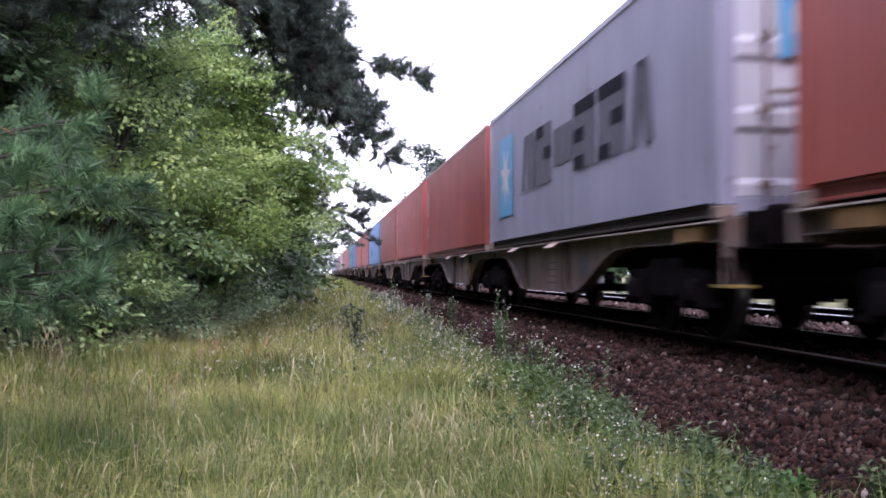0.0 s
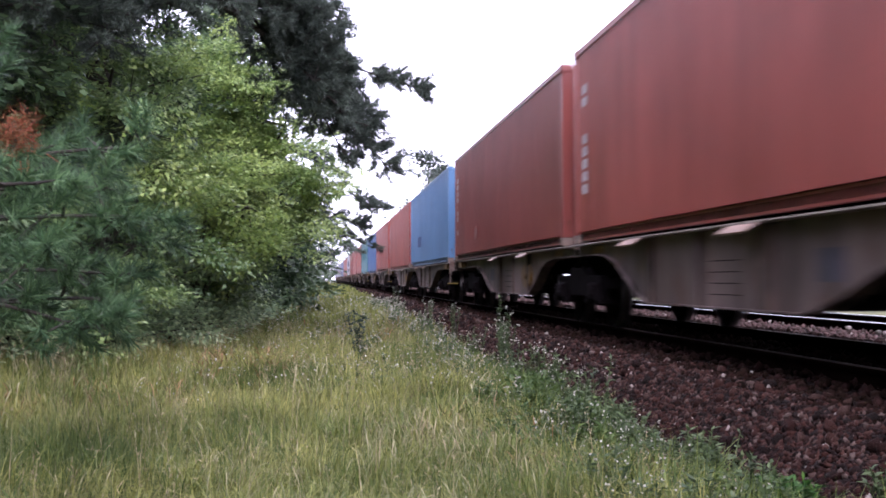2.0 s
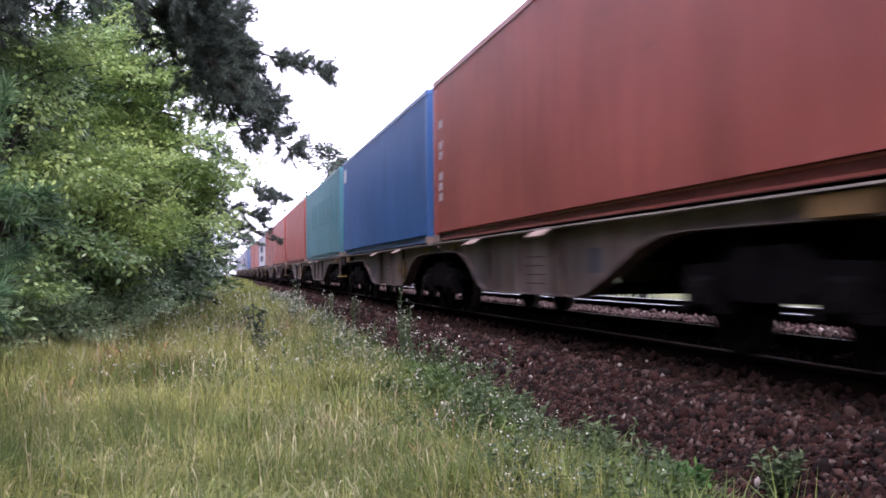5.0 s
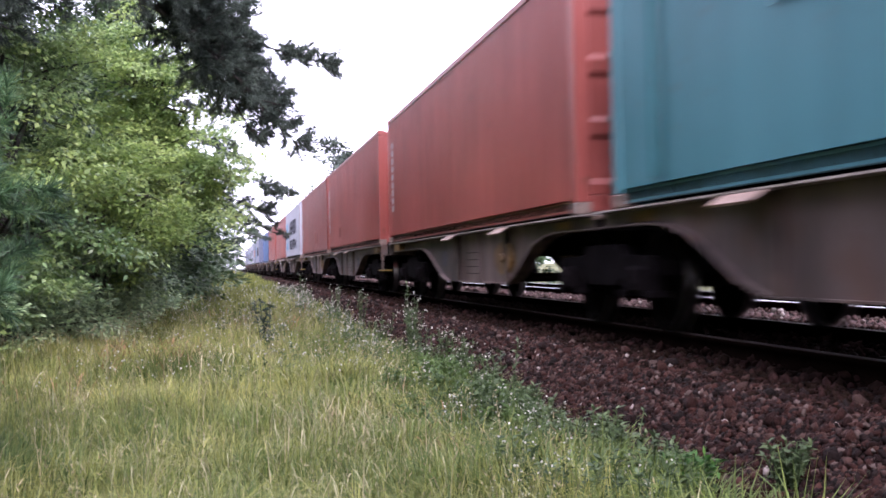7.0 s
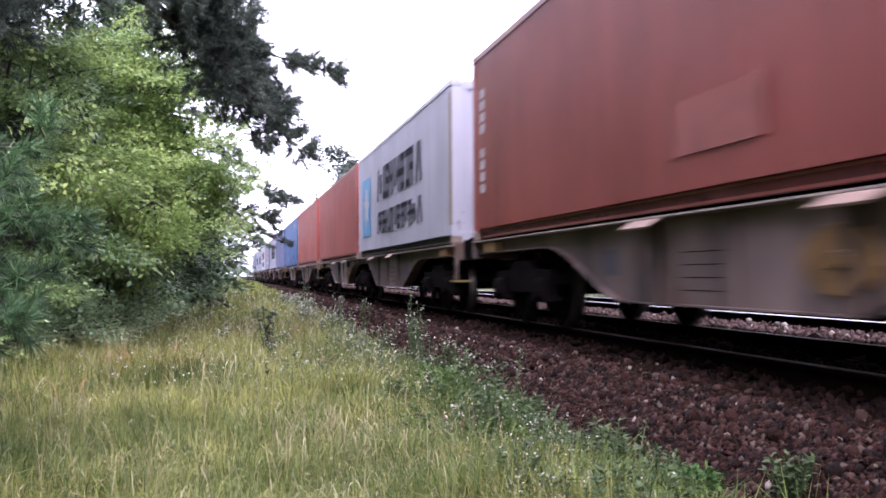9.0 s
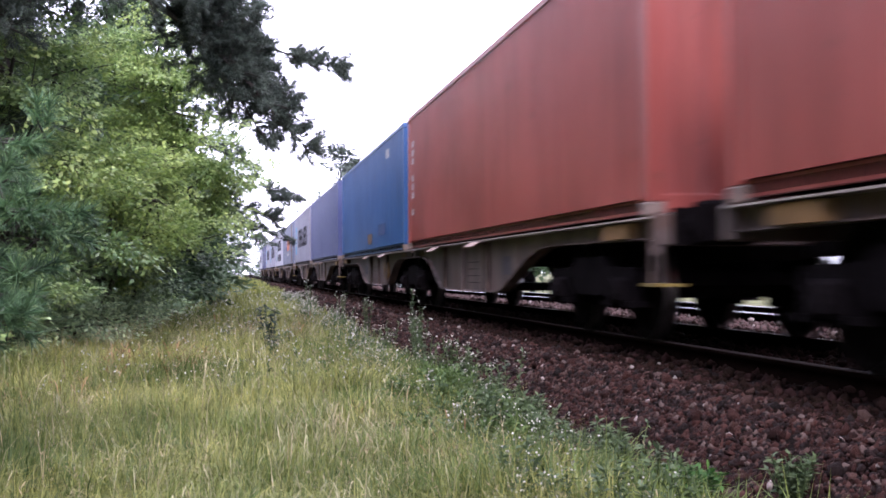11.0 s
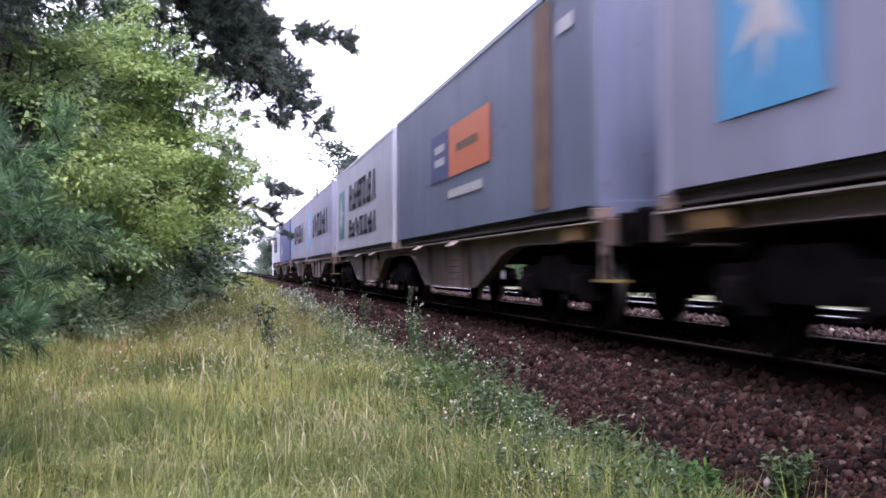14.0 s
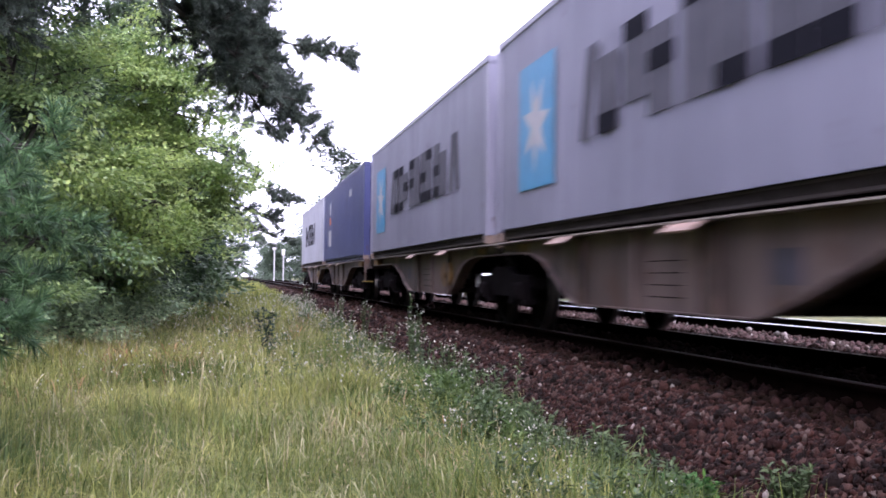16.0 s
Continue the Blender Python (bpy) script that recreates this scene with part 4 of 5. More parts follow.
front = empty("pine_tree", at(X3, Y3), "dark dense pine with boughs down to the grass", "tree")
Z3 = float(ground_z(X3, Y3))
trunk(front, 10.6, 0.13)
# The upper boughs are out of view, added to shade the lower ones.
for i in range(36):
    ang, hz = i * 2.4, 1.3 + 0.24 * i
    ln = 1.7 + 0.06 * i if i < 20 else 2.9 - 0.12 * (i - 20)
    root = (0, 0, hz)
    pine_bough(front, root, (math.cos(ang) * ln, math.sin(ang) * ln, hz + 0.1 - 0.35 * (1 - i / 36)), 0.1, 130, 0.6, M_NEEDLE, bare=0.3, nl=0.11, nw=0.006, per=38, r0=0.03)
side_tree = empty("leafy_tree", at(-3.0, 14.3), "mid-green broad-leaved tree mixed with pine boughs", "tree")
trunk(side_tree, 4.4, 0.06, (0.2, 0.1), M_TWIG)
leafy_crown(side_tree, [(-0.1, 0, 4.1, 0.8, 0.6, 0.7), (0.4, 0, 3.3, 0.8, 0.6, 0.7), (-0.7, -0.1, 3.2, 0.9, 0.6, 0.8), (0.0, -0.3, 2.4, 0.9, 0.6, 0.7), (0.5, 0.1, 1.7, 0.8, 0.6, 0.6), (-0.8, -0.3, 1.8, 0.9, 0.6, 0.7), (0.0, -0.3, 1.0, 1.0, 0.6, 0.6)],
            230, 0.082, M_LEAFMID, stem=(0, 0, 1.0))
leafy_crown(side_tree, [(0.75, 0.2, 3.9, 0.6, 0.5, 0.5), (0.9, 0.1, 2.7, 0.6, 0.5, 0.5), (-0.2, -0.5, 3.0, 0.5, 0.4, 0.35)], 300, 0.082, M_LEAF, stem=(0, 0, 1.4), name="light_crown")
lit = empty("leafy_tree", at(-1.75, 18.0), "slim young tree with leaves in a sunlit yellow-green", "tree")
trunk(lit, 3.0, 0.04, (0.1, 0), M_TWIG).matrix_basis = pose(-0.6, 1.8, 0.02)
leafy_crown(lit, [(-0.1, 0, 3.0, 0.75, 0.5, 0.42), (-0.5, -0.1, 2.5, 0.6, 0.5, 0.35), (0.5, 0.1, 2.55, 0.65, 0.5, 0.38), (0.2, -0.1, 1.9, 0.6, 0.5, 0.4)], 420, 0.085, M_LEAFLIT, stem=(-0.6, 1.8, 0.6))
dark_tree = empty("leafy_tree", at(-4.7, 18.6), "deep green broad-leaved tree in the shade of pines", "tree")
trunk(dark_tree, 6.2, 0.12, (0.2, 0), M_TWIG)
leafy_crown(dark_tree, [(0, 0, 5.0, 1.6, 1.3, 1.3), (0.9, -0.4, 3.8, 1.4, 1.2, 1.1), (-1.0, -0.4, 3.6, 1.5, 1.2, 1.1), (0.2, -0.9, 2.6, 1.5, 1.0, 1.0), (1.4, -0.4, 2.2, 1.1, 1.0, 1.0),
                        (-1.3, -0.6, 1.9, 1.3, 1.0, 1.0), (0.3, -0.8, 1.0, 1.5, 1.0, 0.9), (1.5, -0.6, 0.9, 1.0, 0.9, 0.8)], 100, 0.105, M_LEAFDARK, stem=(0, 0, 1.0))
for x, y, h in ((-2.5, 25.0, 8.6), (-4.4, 23.2, 9.4), (-6.2, 19.4, 9.0)):
    bt = empty("leafy_tree", at(x, y), "dense dark green tree deeper in the wood", "tree", "trees of the wood")
    trunk(bt, h * 0.8, 0.13, (0.2, 0), M_TWIG)
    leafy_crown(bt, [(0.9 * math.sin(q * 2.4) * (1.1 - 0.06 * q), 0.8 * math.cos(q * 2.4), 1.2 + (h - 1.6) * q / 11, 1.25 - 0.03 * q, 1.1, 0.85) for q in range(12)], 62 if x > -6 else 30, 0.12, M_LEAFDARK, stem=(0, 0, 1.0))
for i, (x, y, s) in enumerate(((-3.6, 14.2, 1.0), (-4.6, 12.6, 1.25), (-3.3, 16.6, 0.85), (-5.2, 10.6, 1.3), (-3.1, 19.4, 0.9), (-3.2, 22.6, 0.95), (-3.3, 25.5, 1.0), (-2.75, 17.6, 0.62), (-2.5, 21.0, 0.7), (-3.1, 15.4, 0.7), (-3.1, 29.0, 1.1), (-3.3, 34.0, 1.2), (-2.40, 20.0, 0.78), (-2.3, 22.4, 0.85), (-2.5, 26.5, 0.95), (-2.6, 18.2, 0.78), (-2.95, 16.2, 0.85), (-2.0, 22.0, 0.75), (-2.05, 24.6, 0.8))):
    sh = empty("shrub", at(x, y), "dark green undergrowth shrub at the wood's edge", "shrub", "shrubs along the wood's edge")
    leafy_crown(sh, [(0, 0, 0.9 * s, 0.9 * s, 0.8 * s, 0.8 * s), (0.6 * s, -0.3, 0.55 * s, 0.7 * s, 0.6 * s, 0.55 * s), (-0.7 * s, -0.2, 0.6 * s, 0.8 * s, 0.7 * s, 0.6 * s), (0.1, 0.2, 1.7 * s, 0.8 * s, 0.8 * s, 0.6 * s)],
                150, 0.085, M_SHRUB, wide=0.8)
# the second pine further on, and the edge of the wood beyond
X2, Y2 = -2.8, 34.0
far_pine = empty("pine_tree", at(X2, Y2), "pine with open boughs reaching towards the track", "tree")
Z2 = float(ground_z(X2, Y2))
trunk(far_pine, 11, 0.16)
for sz, ex, ey, ez, n in ((4.9, 1.75, 34, 3.7, 110), (4.2, 1.3, 35, 3.15, 100), (3.6, 1.6, 36, 2.55, 90), (5.6, 0.4, 33, 4.7, 90), (3.2, 0.9, 33, 2.3, 50), (6.4, 0.6, 34, 6.0, 70), (7.4, -0.3, 34, 7.4, 70),
                           (8.6, -4.6, 34, 8.8, 60), (9.8, -1.6, 35, 10.4, 60), (5.2, -5.0, 33, 5.0, 60), (6.6, -1.6, 32.4, 6.4, 60)):
    root = (0, 0, sz - Z2)
    b = pine_bough(far_pine, root, (ex - X2, ey - Y2, ez - Z2), 0.25, int(n * 1.7), 0.8, M_NEEDLE, bare=0.4, nl=0.14, nw=0.011, per=34)
    if ex > 0.5:
        SWAYS.append((b, Matrix.Translation(root), -0.9, "Y", GUST))
r2 = random.Random(5)
for x, y, h, kind in ((-7.0, 15, 11, 0), (-6.3, 21, 9, 0), (-8.5, 18, 12, 1), (-9.5, 12, 11, 0), (-9.6, 8.5, 8, 1), (-6.0, 27, 10, 1), (-3.6, 27.5, 8, 0), (-2.6, 31, 6, 0), (-10.5, 24, 12, 0),
                      (-3.7, 41, 7, 0), (-4.2, 50, 9, 1), (-3.9, 60, 8, 0), (-4.6, 72, 10, 1), (-4.4, 88, 10, 0), (-5.0, 110, 11, 1), (-6.0, 140, 12, 0), (-7.0, 180, 13, 1), (-8.5, 36, 12, 0), (-9, 52, 12, 1),
                      (13.0, 120, 15.4, 1), (16, 105, 11, 0), (15.5, 90, 10, 0), (14.5, 70, 10, 0), (15, 52, 10, 0), (15, 36, 9, 0), (16, 20, 9, 0), (15, 140, 12, 0), (13, 200, 10, 0), (10, 240, 9, 0), (17, 170, 12, 0),
                      (2, 420, 14, 0), (12, 380, 13, 0), (-14, 300, 15, 1), (-10, 240, 14, 0), (22, 300, 13, 1), (-13, 5, 8, 0), (-15, -2, 10, 0), (-14, -9, 10, 1), (-13, -18, 10, 0), (16, 2, 9, 0), (16, -14, 10, 0)):
    far = y > 100
    tr = empty("pine_tree" if kind else "leafy_tree", at(x, y), "woodland pine with a dark rough crown" if kind else "woodland broad-leaved tree with dense foliage", "tree", "trees of the wood")
    trunk(tr, h * 0.85, 0.012 * h + 0.03)
    R = h * 0.26
    blobs = []
    for i in range(9):
        q = (i + 0.5) / 9
        a = r2.random() * 6.28
        rr = R * (0.75 if kind else 0.9) * (1.1 - 0.75 * q)
        blobs.append((math.cos(a) * rr * 0.7, math.sin(a) * rr * 0.7, h * (0.12 + 0.84 * q), rr + 0.5, rr + 0.5, h * 0.085 + 0.3))
    sz = 0.17 if y < 40 else 0.28 if y < 100 else 0.5
    leafy_crown(tr, blobs, (17 if y < 40 else 7 if y < 100 else 3.5) * (10 / h), sz, M_NEEDLE if kind else (M_FAR if y > 60 else M_LEAFDARK), limbs=y < 60, stem=(0, 0, 1.0), wide=sz / 0.11)

# Unseen trees left of and behind the camera, added to hold back skylight.
for i in range(11):
    x, y, h = -7.2 - 1.6 * (i % 2), 7.5 - 3.4 * i, 9.5 + 1.5 * math.sin(i * 2.1)
    tr = empty("leafy_tree", at(x, y), "woodland broad-leaved tree with dense foliage", "tree", "trees of the wood")
    trunk(tr, h * 0.85, 0.15)
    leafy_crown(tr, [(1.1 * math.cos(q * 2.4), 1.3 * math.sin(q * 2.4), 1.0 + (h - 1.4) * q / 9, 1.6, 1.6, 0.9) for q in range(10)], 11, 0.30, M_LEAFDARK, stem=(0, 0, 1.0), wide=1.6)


# ---- grass ----
def blades(x, y, h, w, lean=0.35, base=None, way=None):
    n = len(x)
    z = ground_z(x, y) if base is None else base
    P = np.stack([x, y, z - 0.02], -1)
    a = RNG.random(n) * 2 * math.pi if way is None else way
    D = np.stack([np.cos(a), np.sin(a), np.zeros(n)], -1)
    S = np.stack([-np.sin(a), np.cos(a), np.zeros(n)], -1) * (w / 2)[:, None]
    b = RNG.random((n, 1)) ** 0.7 * lean + 0.05
    up = np.array([0, 0, 1.0])
    H = h[:, None]
    V = np.stack([P - S, P + S, P + up * H * 0.55 + D * H * b * 0.30 - S * 0.8, P + up * H * 0.55 + D * H * b * 0.30 + S * 0.8,
                  P + up * H * np.maximum(0.55, 1 - b * 0.33) + D * H * b * 0.8], 1).reshape(-1, 3)
    i = np.arange(n)[:, None] * 5
    F = np.concatenate([i + [0, 1, 3], i + [0, 3, 2], i + [2, 3, 4]])
    return V, F


def scatter(n, x0, x1, y0, y1, edge=None):
    x, y = RNG.uniform(x0, x1, n), RNG.uniform(y0, y1, n)
    patch = np.sin(x * 2.1 + 1.3 * np.sin(y * 0.9)) * np.sin(y * 1.4 + np.sin(x * 1.7)) + 0.5 * np.sin(x * 5 + y * 4.1)
    keep = (RNG.random(n) < 0.72 + 0.28 * patch) & (x < 2.34 - 0.10 * np.sin(y * 2.3) - 0.10 * np.sin(y * 5.1))
    return x[keep], y[keep], patch[keep]


def meadow(name, mat, fields, label, hmul=1.0):
    """Grass in tufts: blades lean out from the middle of each tuft."""
    vs, fs, k = [], [], 0
    for n, x0, x1, y0, y1, h, w, lean in fields:
        per = 24
        cx, cy, p = scatter(n // per, x0, x1, y0, y1)
        m = len(cx)
        wide = 0.035 + 0.0045 * w / 0.005
        dx, dy = RNG.normal(size=(m, per)) * wide, RNG.normal(size=(m, per)) * wide
        x, y = (cx[:, None] + dx).ravel(), (cy[:, None] + dy).ravel()
        way = (np.arctan2(dy, dx) + RNG.normal(size=(m, per)) * 0.6 + 0.0).ravel()
        tall = np.repeat(0.65 + 0.55 * RNG.random(m) + 0.15 * p, per) * (0.6 + 0.5 * RNG.random(m * per))
        V, F = blades(x, y, h * hmul * tall * 1.12, w * (0.7 + 0.6 * RNG.random(len(x))), lean, way=way)
        vs.append(V), fs.append(F + k)
        k += len(V)
    return tagged(solid(name, np.concatenate(vs), np.concatenate(fs), mat), label, "grass", kind="stuff")


meadow("meadow_grass", M_GRASS, [(104000, -4.5, 1.75, 2.6, 9, 0.40, 0.0052, 1.5), (80000, -5, 1.85, 9, 18, 0.44, 0.008, 1.3), (40000, -5, 2.4, 18, 36, 0.42, 0.016, 0.9),
                                 (26000, -5, 2.4, 36, 90, 0.45, 0.035, 0.5), (9000, -9, 2.4, 90, 260, 0.5, 0.09, 0.4), (40000, -8, 2.4, -12, 2.6, 0.35, 0.014, 1.2), (9000, 11.2, 16, -5, 120, 0.5, 0.05, 0.5)],
       "long yellow-green meadow grass beside the railway")
meadow("lush_grass", M_GREENER, [(72000, -4.5, 2.1, 2.6, 9, 0.34, 0.0075, 1.3), (26000, 0.8, 2.2, 2.6, 16, 0.38, 0.009, 1.1), (22000, -5, 2.35, 9, 24, 0.32, 0.012, 1.0), (9000, -5, 2.35, 24, 80, 0.36, 0.03, 0.5),
                                  (20000, -6, -2.4, 6, 30, 0.4, 0.012, 0.6)],
       "darker green grass between the straw-coloured stalks")
meadow("dry_grass", M_STRAW, [(6000, -4.5, 1.9, 2.6, 9, 0.38, 0.0045, 2.4), (4500, -5, 1.9, 9, 20, 0.40, 0.008, 2.0)], "pale dry blades arching over the green grass")
# stalks with seed heads
sx_, sy_, sp_ = scatter(1900, -4.5, 1.7, 3.0, 22)
sh_ = 0.42 + 0.25 * RNG.random(len(sx_))
V1, F1 = blades(sx_, sy_, sh_, np.full(len(sx_), 0.004) + 0.0003 * sy_, 0.55)
tips = V1.reshape(-1, 5, 3)[:, 4]
m_ = len(tips)
hp = np.repeat(tips, 7, 0) + RNG.normal(size=(m_ * 7, 3)) * [0.012, 0.012, 0.03]
V2, F2 = kites(hp, RNG.normal(size=hp.shape) * 0.5 + [0, 0, 0.8], RNG.normal(size=hp.shape), 0.018 + 0.016 * RNG.random(len(hp)), np.full(len(hp), 0.0035) + 0.0004 * hp[:, 1])
tagged(solid("dry_stalks", V1, F1, M_STRAW), "thin dry grass stalks", "grass", kind="stuff")
tagged(solid("seed_heads", V2, F2, M_STRAW), "pale seed heads of meadow grass", "grass", kind="stuff")


def arching(name, mat, fields, label):
    """Ripe stalks that bow over, each a bent ribbon with a thicker hanging head."""
    vs, fs, k = [], [], 0
    for n, x0, x1, y0, y1, h, w, clump in fields:
        m = max(1, n // clump)
        cx, cy = RNG.uniform(x0, x1, m), RNG.uniform(y0, y1, m)
        x = (cx[:, None] + RNG.normal(size=(m, clump)) * 0.09).ravel()
        y = (cy[:, None] + RNG.normal(size=(m, clump)) * 0.09).ravel()
        q = x < 2.25
        x, y = x[q], y[q]
        n = len(x)
        a = RNG.random(n) * 6.283
        H = h * (0.6 + 0.6 * RNG.random(n))
        bend = 1.0 + 1.7 * RNG.random(n)
        p = np.stack([x, y, ground_z(x, y) - 0.02], -1)
        side = np.stack([-np.sin(a), np.cos(a), np.zeros(n)], -1)
        rows = []
        for i, wd in enumerate((0.8, 0.8, 0.7, 0.7, 1.4, 1.5, 0.3)):
            sw = side * (w * wd * 0.5) * (0.8 + 0.4 * RNG.random((n, 1)))
            rows += [p - sw, p + sw]
            th = 0.08 + bend * (i / 6) ** 1.7
            step = H / (4.2 if i < 3 else 8.0)
            p = p + np.stack([np.cos(a) * np.sin(th) * step, np.sin(a) * np.sin(th) * step, np.cos(th) * step], -1)
        V = np.stack(rows, 1).reshape(-1, 3)
        b = np.arange(n)[:, None] * 14 + k
        for i in range(6):
            fs.append(b + np.array([2 * i, 2 * i + 1, 2 * i + 3, 2 * i + 2]))
        vs.append(V)
        k += len(V)
    return tagged(solid(name, np.concatenate(vs), np.concatenate(fs), mat), label, "grass", kind="stuff")


arching("ripe_grass", M_SEEDY, [(900, -3.5, 2.0, 3.6, 8.0, 0.36, 0.0032, 3), (520, 0.3, 1.7, 4.2, 8.5, 0.36, 0.0034, 9), (520, -4.5, 2.0, 8, 16, 0.48, 0.006, 3), (420, -4, 2.2, 16, 34, 0.50, 0.012, 3)],
        "pale ripe grass bowing over with hanging heads")
arching("edge_grass", M_STRAW, [(300, -5.5, -2.4, 9.5, 13.5, 0.75, 0.006, 8), (120, -3.2, -1.2, 13, 19, 0.55, 0.008, 6), (170, 0.5, 1.4, 6.0, 8.2, 0.36, 0.0045, 24)], "tall tan grass along the edge of the wood")
arching("russet_grass", M_RUSSET, [(320, -1.7, 0.1, 12.4, 15.2, 0.40, 0.008, 14), (240, -3.4, -0.6, 8, 12, 0.38, 0.006, 12), (200, 0.6, 1.9, 5.0, 10.5, 0.34, 0.0045, 14), (160, -0.6, 1.6, 15, 24, 0.40, 0.012, 12)], "patches of russet grass panicles")
# white blossoms over the further meadow
fx, fy = RNG.uniform(-1.6, 2.3, 1500), 9 + 32 * RNG.random(1500) ** 1.2
fp = np.stack([fx, fy, ground_z(fx, fy) + 0.25 + 0.28 * RNG.random(1500)], -1)
V3, F3 = kites(fp, RNG.normal(size=fp.shape), RNG.normal(size=fp.shape), 0.010 + 0.0011 * fy, 0.010 + 0.0010 * fy)
tagged(solid("meadow_flowers", V3, F3, M_FLOWER), "tiny white blossoms scattered over the meadow", "flowers", kind="stuff")


# ---- herbs with white flowers along the ballast ----
def herb(name, x, y, h, stems, label, group, mat=None, flowers=True, leaf=0.05, wide=0.16, seed=0):
    t = empty(name, Matrix.Translation((x, y, float(max(ground_z(x, y), bed_z(x, y))))), label, "plant", group)
    bm = B()
    P, D, FP = [], [], []
    z = 0.0
    for i in range(stems):
        a = RNG.random() * 6.28
        ex, ey = math.cos(a) * wide * RNG.random(), math.sin(a) * wide * RNG.random()
        hh = h * (0.6 + 0.4 * RNG.random())
        rod(bm, (ex * 0.3, ey * 0.3, -0.03), (ex, ey, hh), 0.005, 0.003, 4)
        k = int(18 + 42 * h)
        s = RNG.random((k, 1)) ** 0.8
        c = np.array([ex * 0.3, ey * 0.3, 0]) * (1 - s) + np.array([ex, ey, hh]) * s
        o = RNG.normal(size=(k, 3)) * [1, 1, 0.35] + [0, 0, 0.25]
        P.append(c), D.append(o)
        if flowers:
            q = 3
            FP.append(np.array([ex, ey, hh]) + RNG.normal(size=(q, 3)) * [0.04, 0.04, 0.035])
            FP.append(FP[-1][:1] + RNG.normal(size=(2, 3)) * 0.02)
    tagged(part("stalk", bm, mat or M_HERB, t), kind="stuff")
    P, D = np.concatenate(P), np.concatenate(D)
    V, F = kites(P, D, RNG.normal(size=P.shape) * 0.4 + [0, 0, 1], leaf * (0.7 + 0.8 * RNG.random(len(P))), leaf * 0.42 * (0.7 + 0.6 * RNG.random(len(P))))
    tagged(solid("leafage", V, F, mat or M_HERB, t), kind="stuff")
    if flowers:
        P = np.concatenate(FP)
        sz = 0.012 + 0.0008 * y
        V1, F1 = kites(P, RNG.normal(size=P.shape), RNG.normal(size=P.shape), np.full(len(P), sz), np.full(len(P), sz * 0.9))
        tagged(solid("bloom", V1, F1, M_FLOWER, t), "tiny white flowers", kind="stuff")
    return t


FL = "bushy weed with tiny white flowers beside the ballast"
r3 = random.Random(11)
for i in range(90):
    y = 4.4 + 34 * (i / 90) ** 1.35
    x = 1.90 + 0.75 * (r3.random() - 0.5) - 0.1 + (0.12 if y > 9 else 0)
    herb("flowering_weed", x, y, 0.28 + 0.38 * r3.random() * (1 if y > 7 else 0.55), 6, FL, "weeds along the ballast", flowers=y > 8 or i % 3 == 0, wide=0.24)
for x, y, h in ((2.42, 14.0, 1.00), (2.47, 14.5, 0.85), (2.36, 13.4, 0.75), (2.42, 19.5, 0.9), (2.1, 31.0, 1.05), (2.2, 30.0, 0.9), (2.35, 10.4, 0.6), (2.3, 11.2, 0.62), (2.45, 24.0, 0.8)):
    herb("tall_weed", x, y, h, 5, "tall flowering weed at the foot of the ballast", "weeds along the ballast", wide=0.15)
for i in range(26):
    herb("flowering_weed", r3.uniform(-0.6, 1.7), r3.uniform(10, 26), 0.34 + 0.22 * r3.random(), 4, "small white-flowered weed among the grass", "weeds in the grass", wide=0.22)
herb("thistle", 0.55, 14.6, 0.95, 5, "dark upright thistle standing in the grass", "", M_HERBDARK, False, 0.075, 0.24)
for i in range(44):
    y = 4.0 + 5.5 * r3.random()
    herb("flowering_weed", 1.30 + 0.85 * r3.random() + 0.02 * y, y, 0.22 + 0.22 * r3.random(), 9, FL if i % 3 == 0 else "leafy green weed with no flowers beside the ballast", "weeds along the ballast", flowers=i % 3 == 0, leaf=0.05, wide=0.22)
for x, y, h in ((1.75, 8.6, 0.5), (1.95, 9.2, 0.5), (1.6, 7.9, 0.42), (1.9, 8.0, 0.42), (1.45, 8.9, 0.42), (2.05, 10.2, 0.5), (1.75, 6.9, 0.36), (1.2, 7.4, 0.34)):
    herb("green_clump", x, y, h, 16, "bushy fresh green weed at the ballast's edge", "weeds along the ballast", M_CLUMP, False, 0.06, 0.26)
for x, y, h in ((2.33, 5.35, 0.24), (2.39, 5.25, 0.22)):
    herb("green_herb", x, y, h, 34, "low bright green leafy herb at the ballast's foot", "", M_BRIGHTHERB, False, 0.05, 0.17)
herb("green_herb", 2.62, 4.62, 0.24, 22, "dull green leafy herb growing out of the ballast", "", M_HERB, False, 0.04, 0.13)

# ---- a crossing far down the line ----
for x, y, h in ((8.0, 170, 4.6), (5.8, 150, 5.0), (1.2, 160, 4.0)):
    p = empty("signal_post", at(x, y), "pale post with a small head far down the line", "post", "posts by the crossing")
    part("pole", rod(B(), (0, 0, -0.1), (0, 0, h), 0.09), M_POST, p)
    part("signal_head", box(B(), -0.28, 0.28, -0.15, 0.15, h - 0.2, h + 0.8, 0.05), M_POST, p)

# ---- sleepers ----
def sleeper_mesh():
    bm = box(B(), -1.3, 1.3, -0.13, 0.13, 0, 0.16, 0.012)
    for s in (-0.755, 0.755):
        box(bm, s - 0.16, s + 0.16, -0.08, 0.08, 0.16, 0.175)
        for d in (-0.11, 0.11):
            rod(bm, (s + d, 0, 0.17), (s + d, 0, 0.205), 0.02, seg=6)
    return bm


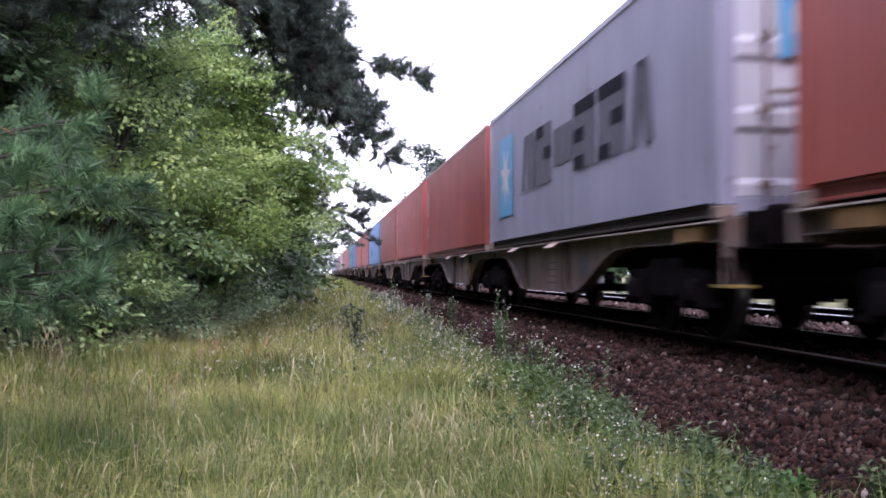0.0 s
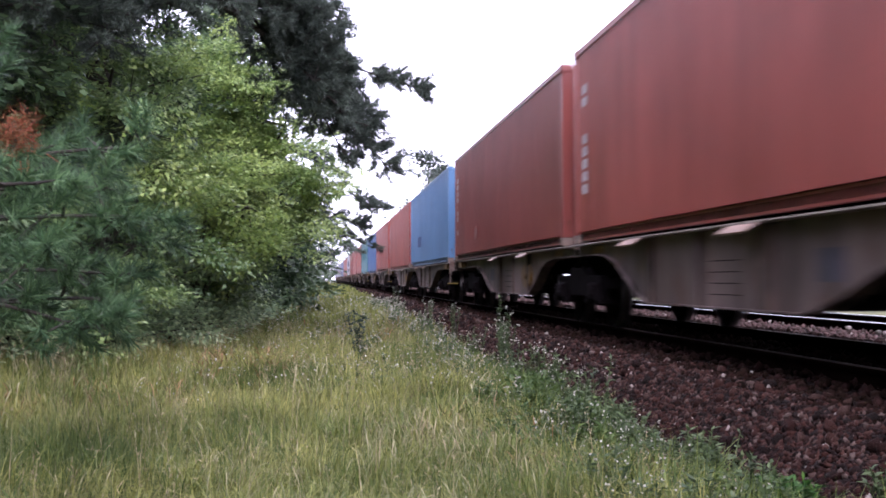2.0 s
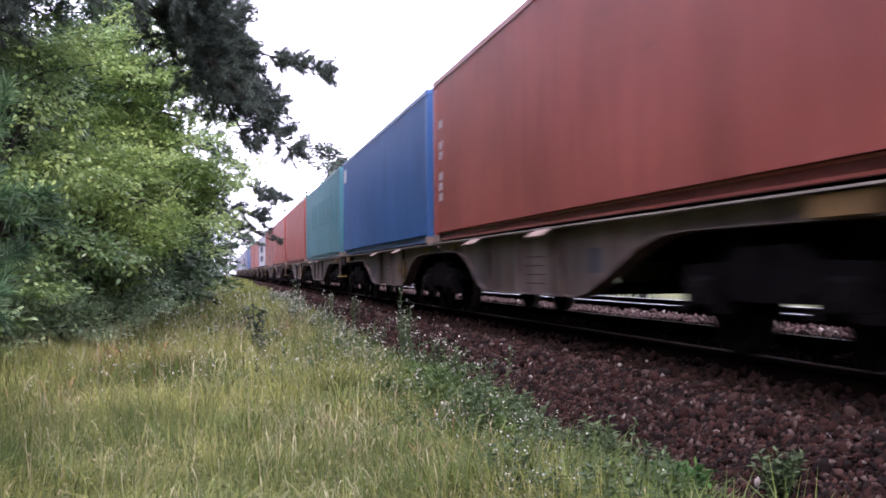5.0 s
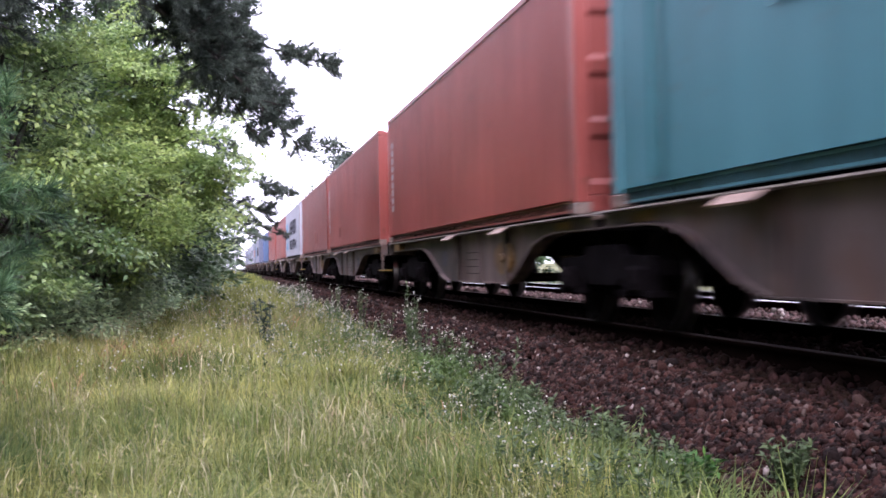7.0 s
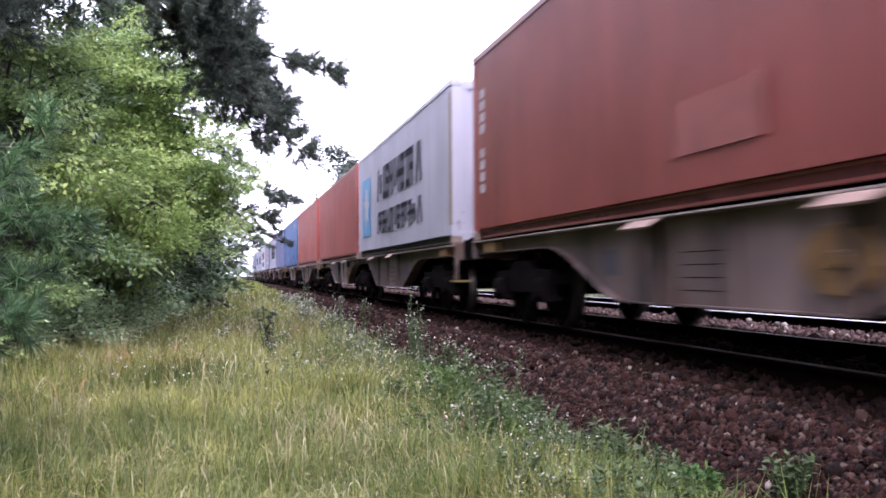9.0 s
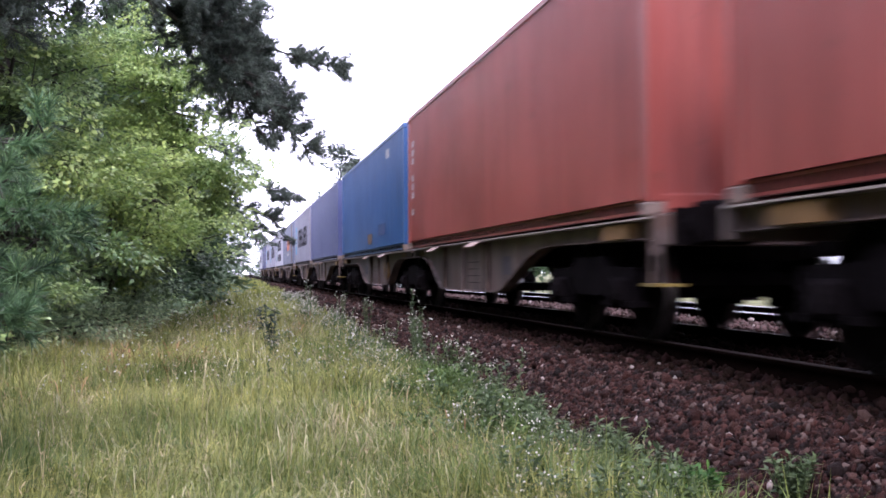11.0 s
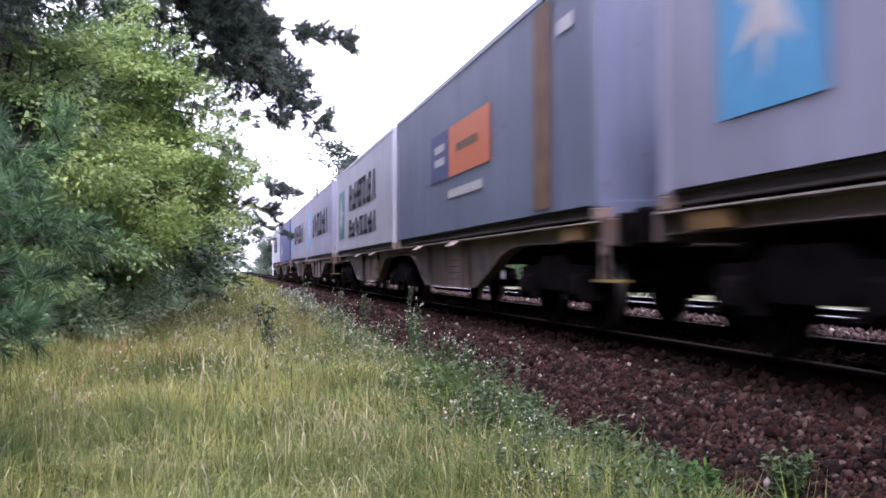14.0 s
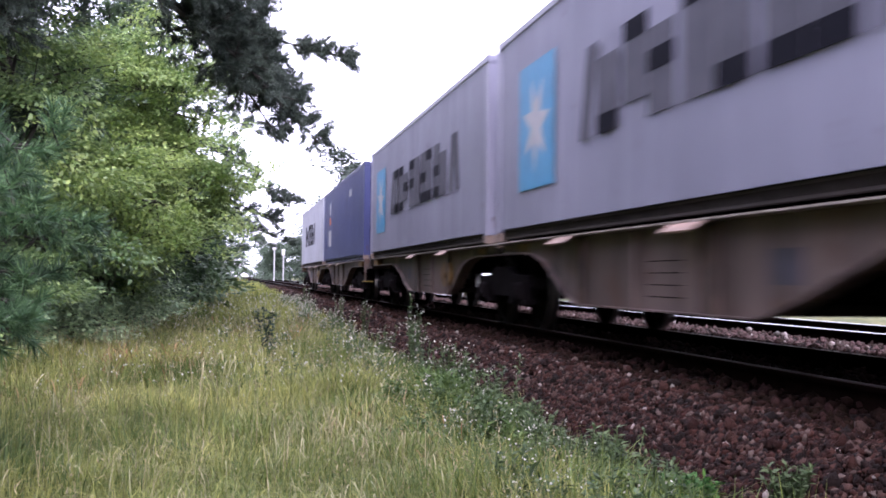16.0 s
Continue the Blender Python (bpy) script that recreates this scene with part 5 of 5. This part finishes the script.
one = part("sleeper", sleeper_mesh(), M_SLEEPER)
sl_me = one.data
bpy.data.objects.remove(one)
top = RAIL - 0.172 - 0.178
tracks = [tagged(empty("sleeper_row", pose(q, 0, top), "row of dark stained timber sleepers under the rails", "sleepers"), kind="structure") for q in (MID, MID2)]
for q, y0, y1 in ((0, 0.0, 96.0), (1, 0.0, 72.0)):
    for y in np.arange(y0, y1, 0.62):
        o = new("sleeper", sl_me)
        o.parent = tracks[q]
        o.matrix_basis = pose(0.02 * math.sin(y * 17), float(y), 0.004 * math.sin(y * 5), 0, 0, 0.5 * math.sin(y * 11))
for q in (0, 1):
    vs, k = [], 0
    ys = np.concatenate([np.arange(-0.62, -300, -0.62), np.arange((96.1, 72.54)[q], 420, 0.62)])
    cube = np.array([(a, b, c) for a in (-1.3, 1.3) for b in (-0.13, 0.13) for c in (0, 0.16)])
    V = (cube[None] + np.stack([0 * ys, ys, 0 * ys], -1)[:, None]).reshape(-1, 3)
    f = np.array([(0, 1, 3, 2), (4, 6, 7, 5), (0, 4, 5, 1), (2, 3, 7, 6), (1, 5, 7, 3)])
    F = (f[None] + np.arange(len(ys))[:, None, None] * 8).reshape(-1, 4)
    tagged(solid("distant_sleepers", V, F, M_SLEEPER, tracks[q]), kind="stuff")

# ---- ballast stones ----
ICO = bmesh.new()
bmesh.ops.create_icosphere(ICO, subdivisions=1, radius=1)
ICV, ICF = np.array([v.co[:] for v in ICO.verts]), np.array([[v.index for v in f.verts] for f in ICO.faces])
ICO.free()


def stones(n, x0, x1, y0, y1, size, mat, name, label, lift=0.35, parent=None):
    x, y = RNG.uniform(x0, x1, n), RNG.uniform(y0, y1, n)
    r = size * (0.55 + 0.75 * RNG.random(n) ** 1.6)
    P = np.stack([x, y, np.maximum(bed_z(x, y), ground_z(x, y) - 0.05) + r * lift * (RNG.random(n) * 1.3)], -1)
    shape = ICV[None] * (0.52 + 0.86 * RNG.random((n, 12, 1)))
    A = unit(RNG.normal(size=(n, 3)))
    shape = shape - 0.45 * (shape @ A[:, :, None]) * A[:, None]
    V = (P[:, None] + shape * r[:, None, None]).reshape(-1, 3)
    F = (ICF[None] + np.arange(n)[:, None, None] * 12).reshape(-1, 3)
    return tagged(solid(name, V, F, mat, parent), label, kind="stuff")


for n, x0, x1, y0, y1, s in ((19000, 2.15, 3.3, 3.4, 9.5, 0.0265), (13000, 2.15, 3.25, 9.5, 20, 0.036), (5200, 2.2, 3.25, 20, 42, 0.06), (2200, 2.2, 3.3, 42, 90, 0.09), 
                             (2500, 2.15, 5, -6, 3.4, 0.05)):
    stones(n, x0, x1, y0, y1, s, M_STONE, "ballast_stones", "brown crushed ballast stones", parent=bed)
stones(2600, 3.22, 3.5, 3.4, 14, 0.034, M_OILSHADE, "oily_stones", "oily ballast beside the rail, darkened as in shade", parent=bed)
stones(1600, 3.05, 3.3, 3.4, 14, 0.030, M_OILSHADE, "oily_stones", "oily ballast beside the rail, darkened as in shade", parent=bed)
stones(2600, 3.1, 3.5, 14, 40, 0.055, M_OILSHADE, "oily_stones", "oily ballast beside the rail, darkened as in shade", parent=bed)
stones(9000, 3.45, 6.6, 4, 26, 0.05, M_OILSHADE, "oily_stones", "oily ballast between the rails, darkened as in shade", parent=bed)
stones(2500, 3.45, 6.6, 26, 90, 0.09, M_OILSHADE, "oily_stones", "oily ballast between the rails, darkened as in shade", parent=bed)
stones(13000, 6.6, 11.2, 5, 40, 0.042, M_STONELIT, "dusty_stones", "ballast of the second track in a paler, lit tone", parent=bed)
stones(3500, 6.6, 11, 40, 90, 0.09, M_STONELIT, "dusty_stones", "ballast of the second track in a paler, lit tone", parent=bed)
stones(210, 2.2, 3.5, 3.6, 12, 0.024, M_PALE, "pale_stones", "pale stones scattered in the ballast", 0.8, bed)
stones(260, 2.2, 3.5, 12, 36, 0.03, M_PALE, "pale_stones", "pale stones scattered in the ballast", 0.8, bed)
stones(300, 7, 11, 5, 40, 0.04, M_PALE, "pale_stones", "pale stones scattered in the ballast", 0.8, bed)
KINDS = []
for i in range(6):
    sh = ICV * (0.52 + 0.86 * RNG.random((12, 1))) * [1.15, 0.9, 0.7]
    o = solid("stone", sh, ICF, M_STONE1)
    KINDS.append(o.data)
    bpy.data.objects.remove(o)
for i in range(280):
    x, y = RNG.uniform(2.35, 3.4), 4.0 + 6.5 * RNG.random() ** 1.2
    r = 0.026 + 0.026 * RNG.random() ** 2
    o = new("stone", KINDS[i % 6])
    o.parent = bed
    o.matrix_basis = pose(x, y, float(bed_z(x, y)) + r * 0.62, *(RNG.random(3) * 360)) @ Matrix.Diagonal((r, r, r, 1))

motions()
